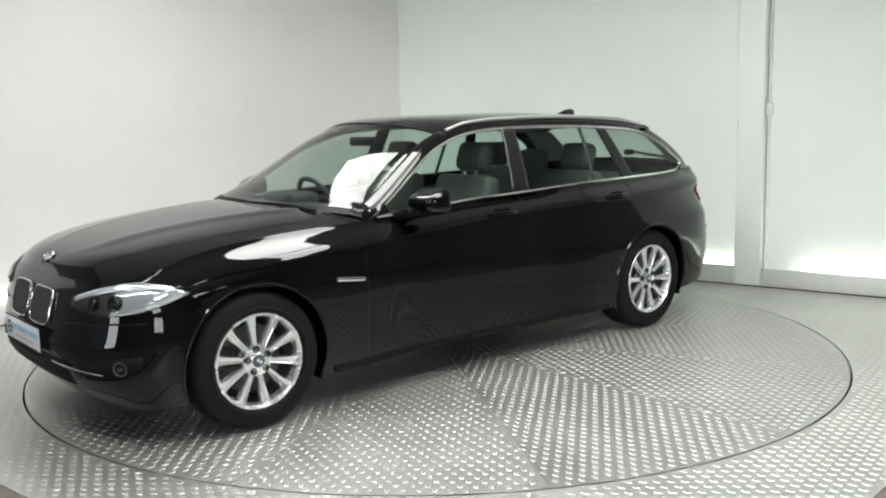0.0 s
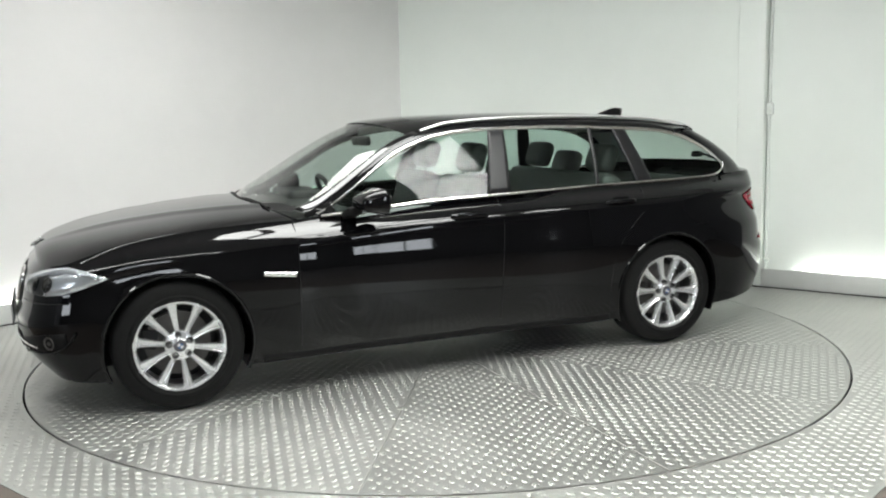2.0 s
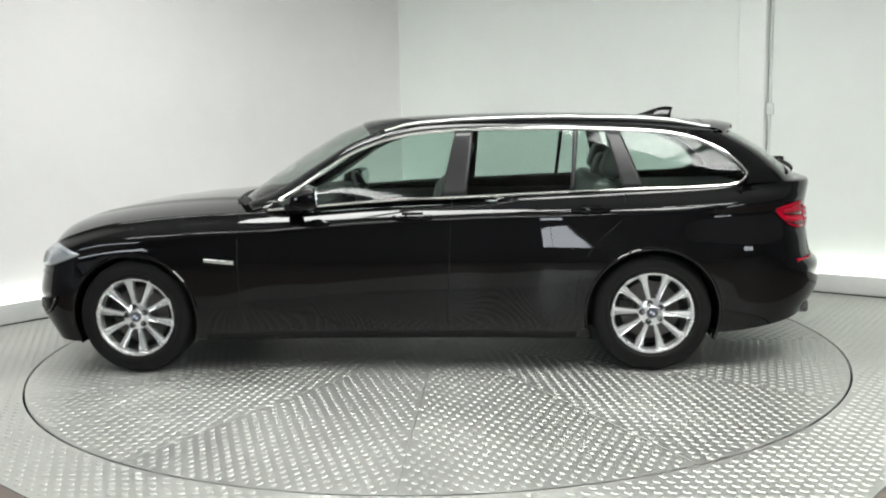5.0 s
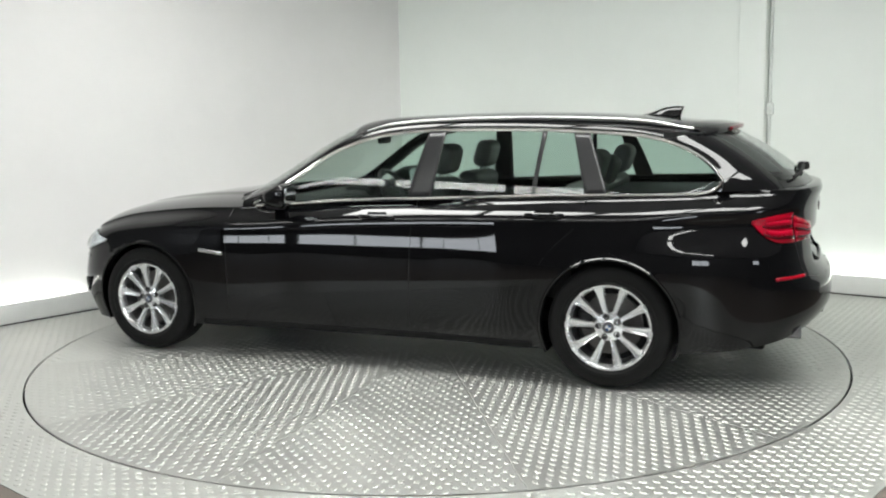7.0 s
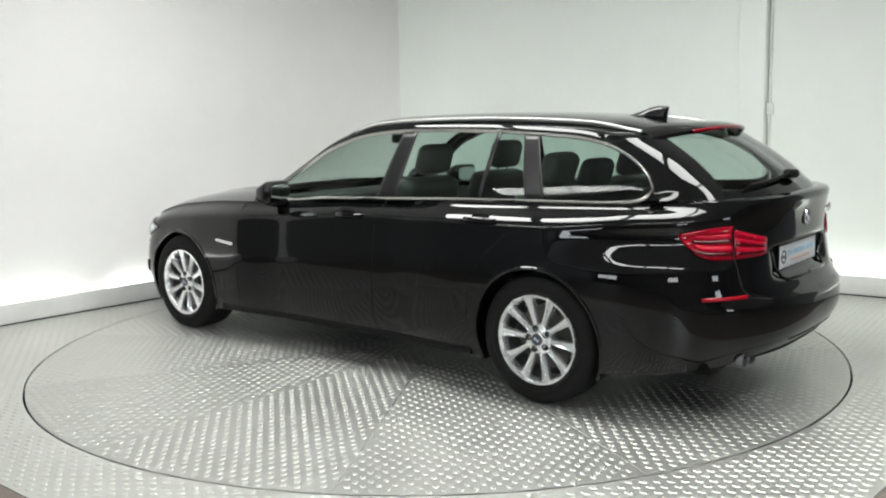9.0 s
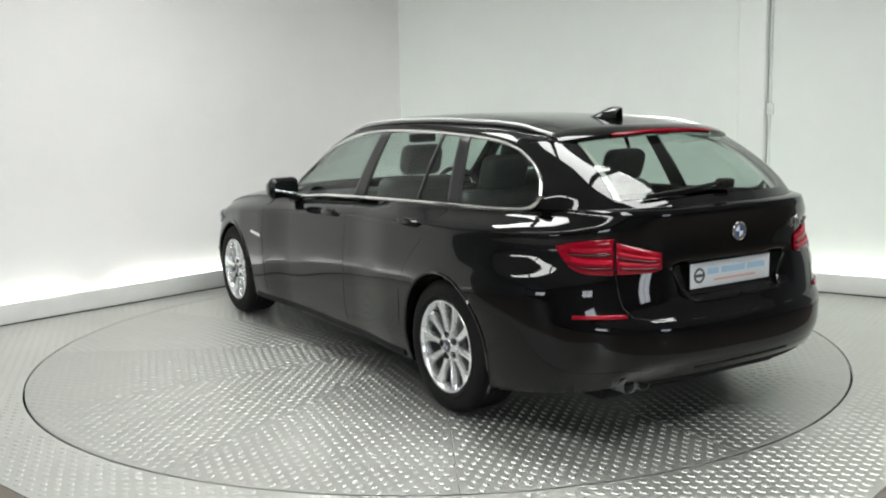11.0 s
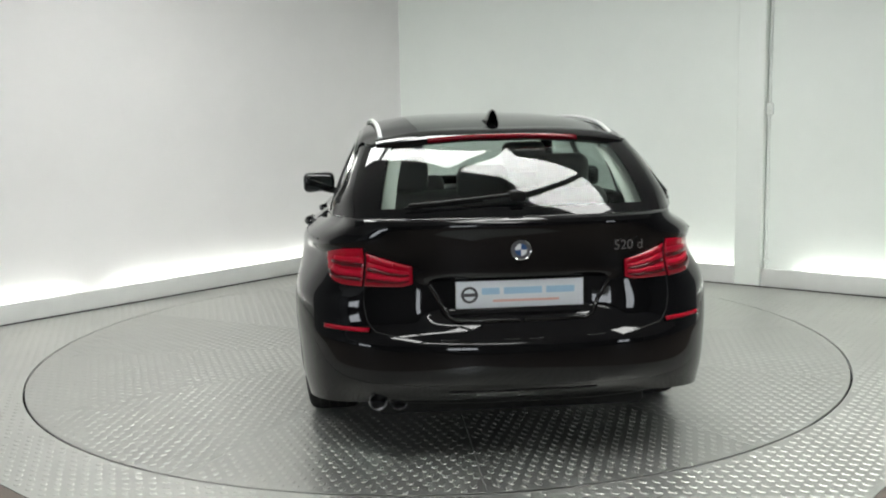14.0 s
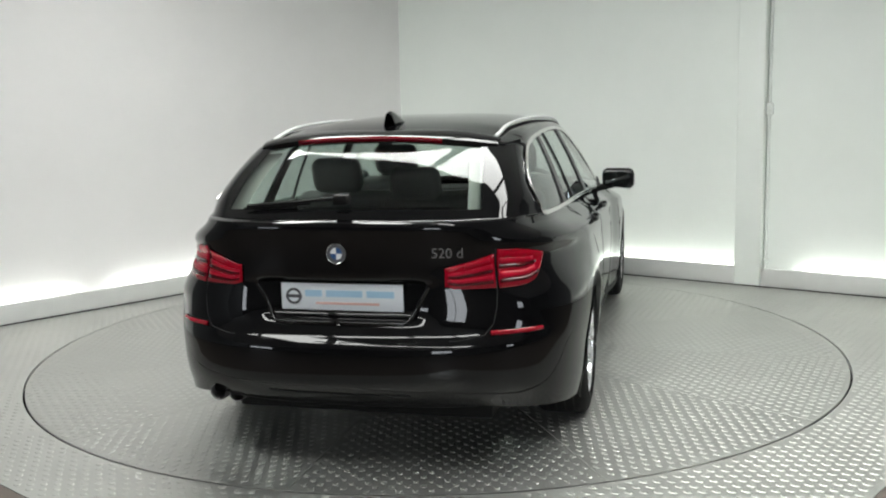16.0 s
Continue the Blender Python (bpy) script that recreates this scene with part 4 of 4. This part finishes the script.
    skin_patch("reversing_lens", lerp(g0, g1, 0.10), lerp(g0, g1, 0.62), lambda u: lerp(gl_(0.1 + 0.5 * u), gh(0.1 + 0.5 * u), 0.80), lambda u: lerp(gl_(0.1 + 0.5 * u), gh(0.1 + 0.5 * u), 0.93), 0.010, REDBRIGHT, sign, gate_lamp, "pale lens strip", 8, 2)
    skin_patch("rear_reflector", station_y(0.80, False), station_y(0.625, False), const(0.596), const(0.613), 0.007, REDLENS, sign, car, "slim red bumper reflector", 10, 2)
    # tailgate joint
    part("tailgate_joint", sweep_bm(skin_path([(station_y(y, False), z) for y, z in ((0.666, 0.93), (0.666, 0.85), (0.664, 0.77), (0.655, 0.70), (0.64, 0.64), (0.60, 0.598), (0.50, 0.582), (0.3, 0.575), (0.02, 0.573))], 0.000, sign), 0.005, 0.005, (0, 0, 1), n=4), SEAM, car, "dark tailgate joint")
    # plate recess edge
    part("recess_edge", sweep_bm([(end_x(y, z, False) - 0.004, sign * y, z) for y, z in ((0.365, 0.785), (0.347, 0.755), (0.318, 0.70), (0.290, 0.652), (0.265, 0.643), (0.15, 0.642), (0.01, 0.642))], 0.018, 0.014, (1, 0, 0), n=10), GLOSS, car, "moulded edge of the plate recess")

# front lower intake
rows = [[(end_x(y, z, True) + 0.003, y, z) for z in np.linspace(0.265, 0.395, 6)] for y in np.linspace(-0.46, 0.46, 30)]
low_grille = grid_part("lower_grille", rows, TRIM, car, "black lower grille")
for z in (0.29, 0.325, 0.36):
    part("grille_slat", sweep_bm([(end_x(y, z, True) + 0.007, y, z) for y in np.linspace(-0.45, 0.45, 24)], 0.006, 0.010, (0, 0, 1), n=6), TRIM, low_grille)


def number_plate(x, z0, z1, front):
    d = 1 if front else -1
    pl = part("number_plate", box_bm(min(x, x + d * 0.006), max(x, x + d * 0.006), -0.26, 0.26, z0, z1, 0.002), WHITE, car, "white show plate with blue printing")
    e = x + d * 0.0065

    def bar(nm, y0, y1, za, zb, mat, label):
        part(nm, box_bm(min(e, e + d * 0.0012), max(e, e + d * 0.0012), min(y0, y1), max(y0, y1), za, zb), mat, pl, label, False)
    h = z1 - z0
    sgn = 1 if not front else -1
    b = lathe_bm([(0.034, 0.0), (0.034, 0.0015), (0.024, 0.0015), (0.024, 0.0)], 28, "X")
    bmesh.ops.transform(b, matrix=Matrix.Translation((e if front else e - 0.0015, sgn * 0.205, z0 + h * 0.5)), verts=b.verts)
    part("printed_ring", b, INK, pl, "dark printed roundel")
    bar("print_bar", sgn * 0.24, sgn * 0.17, z0 + h * 0.44, z0 + h * 0.56, INK, "dark printed bar")
    widths = (0.072, 0.155, 0.115)
    y = 0.155
    for w_ in widths:
        bar("print_bar", sgn * y, sgn * (y - w_), z0 + h * 0.50, z0 + h * 0.74, BLUEBAR, "pale blue printed bar")
        y -= w_ + 0.018
    bar("print_bar", sgn * 0.11, sgn * -0.16, z0 + h * 0.22, z0 + h * 0.30, REDBAR, "thin pale red printed bar")
    part("plate_frame", sweep_bm([(x + d * 0.003, -0.262, z0 - 0.002), (x + d * 0.003, 0.262, z0 - 0.002), (x + d * 0.003, 0.262, z1 + 0.002), (x + d * 0.003, -0.262, z1 + 0.002)], 0.008, 0.006, (1, 0, 0), True, 4), TRIM, pl, "black plate edge")
    return pl


number_plate(end_x(0.26, 0.74, False) - 0.012, 0.682, 0.793, False)
number_plate(2.262, 0.398, 0.509, True)


def roundel(m, r, parent):
    b = lathe_bm([(r, 0), (r, 0.004), (r * 0.93, 0.006), (r * 0.62, 0.005), (r * 0.60, 0.004), (0.001, 0.004)], 32, "Z")
    bmesh.ops.transform(b, matrix=m, verts=b.verts)
    em = part("emblem", b, INK, parent, "dark round emblem with a blue and white middle")
    b = lathe_bm([(r, 0.003), (r * 1.04, 0.004), (r * 0.99, 0.008), (r * 0.93, 0.006)], 32, "Z")
    bmesh.ops.transform(b, matrix=m, verts=b.verts)
    part("emblem_rim", b, CHROME, em, "bright rim")
    for k in range(4):
        bm = bmesh.new()
        c = bm.verts.new((0, 0, 0.0055))
        ring = [bm.verts.new((r * 0.60 * math.cos(a), r * 0.60 * math.sin(a), 0.0055)) for a in np.linspace(k * math.pi / 2, (k + 1) * math.pi / 2, 8)]
        for a, b_ in zip(ring, ring[1:]):
            bm.faces.new((c, a, b_))
        bmesh.ops.transform(bm, matrix=m, verts=bm.verts)
        part("emblem_quarter", bm, BLUE if k % 2 else ENAMEL, em, "blue quarter" if k % 2 else "white quarter", False)


roundel(Matrix.Translation((end_x(0.0, 0.921, False) - 0.001, 0, 0.921)) @ pose(0, 0, 0, 0, -90, 0), 0.041, car)
roundel(Matrix.Translation((2.122, 0, ZC_BON(2.122) + 0.003)) @ pose(0, 0, 0, 0, 38, 0), 0.041, car)

# model figures on the tailgate
txt = bpy.data.curves.new("model_figures", "FONT")
txt.body = "520 d"
txt.size, txt.extrude, txt.align_x = 0.056, 0.0025, "CENTER"
tmp = new("model_figures", txt)
dg = bpy.context.evaluated_depsgraph_get()
tme = bpy.data.meshes.new_from_object(tmp.evaluated_get(dg))
bpy.data.objects.remove(tmp)
tme.materials.clear()
tme.materials.append(CHROME)
fig = part_mesh("model_figures", tme, car, "chrome model figures")
fig.matrix_local = Matrix.Translation((end_x(0.45, 0.925, False) - 0.013, -0.445, 0.905)) @ Matrix(((0, 0, -1, 0), (-1, 0, 0, 0), (0, 1, 0, 0), (0, 0, 0, 1))) @ pose(0, 0, 0, 0, 9, 0)

# aerial fin
rows = []
for i, x in enumerate(np.linspace(-1.50, -1.725, 14)):
    t = i / 13
    hgt = 0.065 * smooth01(t * 1.15) ** 0.8 * (1 if t < 0.95 else 0.97)
    wd = 0.036 * (1 - 0.25 * t) * (0.25 + 0.75 * smooth01(t * 3))
    base = over(x, 0) - 0.002
    rows.append([(x - 0.02 * k ** 2 * t, wd * (1 - k) ** 0.7 * sg + 0.004 * sg * k, base + hgt * k) for k, sg in ((0, 1), (0.25, 1), (0.6, 1), (0.9, 1), (1, 0), (0.9, -1), (0.6, -1), (0.25, -1), (0, -1))])
part_fin = grid_part("aerial_fin", rows, PAINT, car, "black shark fin aerial", 0.003)

# rear wiper
ptsw = []
for i in range(9):
    t = i / 8
    y = 0.02 + 0.40 * t
    a = 1 - 0.45 * (y / 0.545)
    q = tail(a, lerp(0.21, 0.12, t), 1, 0.03)
    ptsw.append(q)
wip = part("rear_wiper", sweep_bm(ptsw, 0.018, 0.016, (0, 0, 1)), TRIM, car, "black rear wiper")
part("wiper_hub", box_bm(-0.035, 0.03, -0.032, 0.032, -0.02, 0.024, 0.012, 2, Matrix.Translation(tail(1, 0.20, 1, 0.02))), TRIM, wip)
part("wiper_blade", sweep_bm([(q[0] + 0.006, q[1] + 0.02, q[2] - 0.012) for q in ptsw[2:]], 0.008, 0.012, (0, 0, 1)), TRIM, wip)
# screen wipers
for y0, y1 in ((-0.55, 0.05), (-0.02, 0.58)):
    part("screen_wiper", sweep_bm([(lerp(0.99, 0.93, abs(y) / 0.6), y, over(lerp(0.99, 0.93, abs(y) / 0.6), y) + 0.012) for y in np.linspace(y0, y1, 10)], 0.014, 0.014, (0, 0, 1), n=6), TRIM, car, "black screen wiper")

# exhausts and tow panel
for y in (0.585, 0.50):
    b = lathe_bm([(0.030, -0.16), (0.037, -0.15), (0.038, 0.0), (0.036, 0.004), (0.032, 0.0), (0.031, -0.10), (0.001, -0.10)], 28, "X")
    bmesh.ops.transform(b, matrix=pose(-2.425, y, 0.302, 0, 0, 180), verts=b.verts)
    part("exhaust_pipe", b, BARREL, car, "dull steel tail pipe")
part("bumper_valance", sweep_bm([(end_x(abs(y), 0.40, False) + 0.085, y, 0.318) for y in np.linspace(-0.72, 0.72, 30)], 0.03, 0.05, (0, 0, 1)), TRIM, car, "black lower bumper edge")
part("valance_strip", sweep_bm([(end_x(abs(y), 0.36, False) + 0.003, y, 0.360) for y in np.linspace(-0.30, 0.30, 20)], 0.012, 0.014, (0, 0, 1)), PAINT, car, "gloss black bumper strip")

# cabin
part("cabin_floor", box_bm(-1.25, 0.95, -0.70, 0.70, 0.30, 0.36, 0.01), DARKIN, car, "dark cabin floor")
part("dashboard", box_bm(0.42, 0.86, -0.70, 0.70, 0.62, 0.945, 0.06, 4), DARKIN, car, "dark dashboard")
part("instrument_hood", box_bm(0.40, 0.62, -0.55, -0.19, 0.90, 1.00, 0.04, 3), DARKIN, car)
st = lathe_bm([(0.178 + 0.016 * math.cos(a), 0.016 * math.sin(a)) for a in np.linspace(0, 2 * math.pi, 10, endpoint=False)], 36, "Z", True)
mt = pose(0.30, -0.37, 0.915, 0, -62, 0)
bmesh.ops.transform(st, matrix=mt, verts=st.verts)
wheel_st = part("steering_wheel", st, DARKIN, car, "dark leather steering wheel")
part("steering_boss", box_bm(-0.06, 0.05, -0.15, 0.15, -0.04, 0.01, 0.018, 2, mt), DARKIN, wheel_st)
part("load_cover", box_bm(-2.20, -1.28, -0.60, 0.60, 0.955, 0.985, 0.01), DARKIN, car, "black load cover")
part("mirror_inside", box_bm(-0.018, 0.018, -0.11, 0.11, -0.029, 0.029, 0.016, 3, pose(0.20, 0, 1.305, 0, 0, 8)), DARKIN, car, "rear view mirror")
for sign in (1, -1):
    part("door_lining", box_bm(-1.25, 0.70, min(sign * 0.745, sign * 0.775), max(sign * 0.745, sign * 0.775), 0.45, 0.925, 0.012), DARKIN, car, "dark door lining")


def seat(x, y, w, lean, rest_h=0.60, base_z=0.42, head=True, label="grey leather seat"):
    sb = part("seat", box_bm(-0.05, 0.50, -w / 2, w / 2, 0, 0.16, 0.055, 4, pose(x, y, base_z)), SEAT, car, label)
    mb = pose(x, y, base_z + 0.10, 0, lean, 0)
    part("seat_back", box_bm(-0.13, 0.02, -w / 2, w / 2, 0, rest_h, 0.055, 4, mb), SEAT, sb)
    return sb, mb


def headrest(sb, mb, y, h0):
    part("headrest", box_bm(-0.12, -0.01, -0.135, 0.135, h0 + 0.03, h0 + 0.215, 0.05, 4, mb @ pose(0, y, 0)), SEAT, sb, "padded headrest")
    for k in (-0.05, 0.05):
        part("headrest_post", box_bm(-0.07, -0.058, k - 0.006, k + 0.006, h0 - 0.03, h0 + 0.06, 0.0, 1, mb @ pose(0, y, 0)), CHROME, sb)


for y in (0.37, -0.37):
    sb, mb = seat(-0.12, y, 0.50, -17, 0.60)
    headrest(sb, mb, 0, 0.60)
sb, mb = seat(-1.02, 0, 1.34, -20, 0.57, 0.44, label="grey leather rear bench")
for y in (0.42, -0.42):
    headrest(sb, mb, y, 0.555)
headrest(sb, mb, 0, 0.50)


# ---- wheels ----
def build_wheel():
    """Outer face towards +y."""
    w = part("wheel", lathe_bm([(0.228, 0.020), (0.232, 0.026), (0.229, 0.030), (0.219, 0.029), (0.214, 0.022), (0.208, 0.006), (0.206, -0.02)], 64), ALLOY, car, "silver ten spoke alloy wheel")
    # the barrel's colour is darkened to stand for shade behind the spokes
    part("wheel_barrel", lathe_bm([(0.206, -0.02), (0.205, -0.08), (0.214, -0.19), (0.226, -0.20)], 64), BARREL, w, "inner barrel with shade put into its dark colour")
    part("tyre", lathe_bm([(0.227, -0.19), (0.25, -0.208), (0.29, -0.212), (0.318, -0.203), (0.328, -0.185), (0.331, -0.14), (0.332, -0.09), (0.331, -0.04), (0.328, 0.003), (0.318, 0.022), (0.30, 0.031), (0.275, 0.036), (0.262, 0.0355), (0.256, 0.040), (0.247, 0.039), (0.243, 0.033), (0.235, 0.028), (0.227, 0.016)], 72), TYRE, w, "black rubber tyre")
    for k in range(4):
        part("tyre_groove", lathe_bm([(0.3325, -0.155 + 0.042 * k), (0.3335, -0.151 + 0.042 * k), (0.3325, -0.147 + 0.042 * k)], 48), SEAM, w)
    part("hub", lathe_bm([(0.001, 0.016), (0.032, 0.016), (0.036, 0.012), (0.052, 0.008), (0.074, 0.004), (0.078, -0.006), (0.076, -0.05), (0.001, -0.05)], 40), ALLOY, w, "silver hub")
    def spoke_bm(groove):
        """One spoke, flaring towards the rim, with a groove of the given depth along its face."""
        bm = bmesh.new()
        secs = [(0.060, 0.013, 0.006, 0.030), (0.10, 0.0155, 0.007, 0.034), (0.15, 0.0195, 0.011, 0.036), (0.190, 0.024, 0.017, 0.034), (0.210, 0.030, 0.020, 0.028), (0.221, 0.039, 0.022, 0.022)]
        rings = []
        for rr, hw_, yf, dp in secs:
            prof = [(-hw_ * 0.9, yf - dp), (-hw_, yf - 0.010), (-hw_ * 0.74, yf), (-hw_ * 0.36, yf - groove * 0.3), (-hw_ * 0.2, yf - groove), (hw_ * 0.2, yf - groove), (hw_ * 0.36, yf - groove * 0.3), (hw_ * 0.74, yf), (hw_, yf - 0.010), (hw_ * 0.9, yf - dp)]
            rings.append([bm.verts.new((a, y, rr)) for a, y in prof])
        for a, b in zip(rings, rings[1:]):
            for i in range(10):
                bm.faces.new((a[i], a[(i + 1) % 10], b[(i + 1) % 10], b[i]))
        bm.faces.new(rings[0])
        bm.faces.new(rings[-1])
        bmesh.ops.recalc_face_normals(bm, faces=bm.faces)
        return bm

    plain = part("spoke", spoke_bm(0.0015), ALLOY, w)
    grooved = part("spoke", spoke_bm(0.014), ALLOY, w)
    grooved.matrix_local = pose(0, 0, 0, 0, 36, 0)
    for k in range(2, 10):
        sp = part_mesh("spoke", (grooved if k % 2 else plain).data, w)
        sp.matrix_local = pose(0, 0, 0, 0, 36 * k, 0)
    for k in range(5):
        a = math.radians(72 * k + 18)
        b = lathe_bm([(0.001, 0.006), (0.008, 0.006), (0.0085, 0.003), (0.012, 0.0105), (0.0165, 0.0105), (0.017, -0.01)], 16)
        bmesh.ops.transform(b, matrix=Matrix.Translation((0.056 * math.cos(a), 0.002, 0.056 * math.sin(a))), verts=b.verts)
        part("wheel_bolt", b, SEAM, w, "dark wheel bolt recess")
    cap = lathe_bm([(0.001, 0.021), (0.022, 0.0205), (0.030, 0.018), (0.033, 0.014)], 28)
    part("centre_cap", cap, INK, w, "dark centre cap")
    for k in range(4):
        bm = bmesh.new()
        c = bm.verts.new((0, 0.0225, 0))
        ring = [bm.verts.new((0.015 * math.cos(a), 0.0222, 0.015 * math.sin(a))) for a in np.linspace(k * math.pi / 2, (k + 1) * math.pi / 2, 7)]
        for a, b_ in zip(ring, ring[1:]):
            bm.faces.new((c, b_, a))
        part("cap_quarter", bm, BLUE if k % 2 else ENAMEL, w, "", False)
    part("brake_disc", lathe_bm([(0.06, -0.070), (0.165, -0.070), (0.165, -0.095), (0.06, -0.095)], 48), DISC, w, "steel brake disc")
    part("brake_caliper", box_bm(-0.05, 0.05, -0.13, -0.05, 0.10, 0.185, 0.015, 2, pose(0, 0, 0, 0, 70, 0)), DARKIN, w, "dark brake caliper")
    part("brake_back", lathe_bm([(0.001, -0.12), (0.205, -0.12)], 40), SEAM, w, "dark inner shield")
    return w


wheel = build_wheel()
wheel.matrix_local = pose(AXLE, 0.884, 0.332, 0, 8, 0)
for x, y, turn, spin in ((-AXLE, 0.886, 0, 14), (AXLE, -0.884, 180, 0), (-AXLE, -0.886, 180, 20)):
    w2 = copy_thing(wheel, pose(x, y, 0.332, 0, spin, turn) if turn == 0 else pose(x, y, 0.332, 0, 0, turn) @ pose(0, 0, 0, 0, spin, 0))


# ---- movement: the table and the car on it turn together ----
def heading(t):
    return 219.88 - 9.0162 * t - 0.01788 * t * (t - 16)


def motions():
    table_rows, car_rows = [], []
    for k in range(33):
        t = 0.5 * k
        m = pose(0, 0, 0, 0, 0, heading(t))
        table_rows.append((t, m))
        car_rows.append((t, m @ pose(0.2213, -0.174, 0.0)))
    walk(turntable, table_rows)
    walk(car, car_rows)


motions()
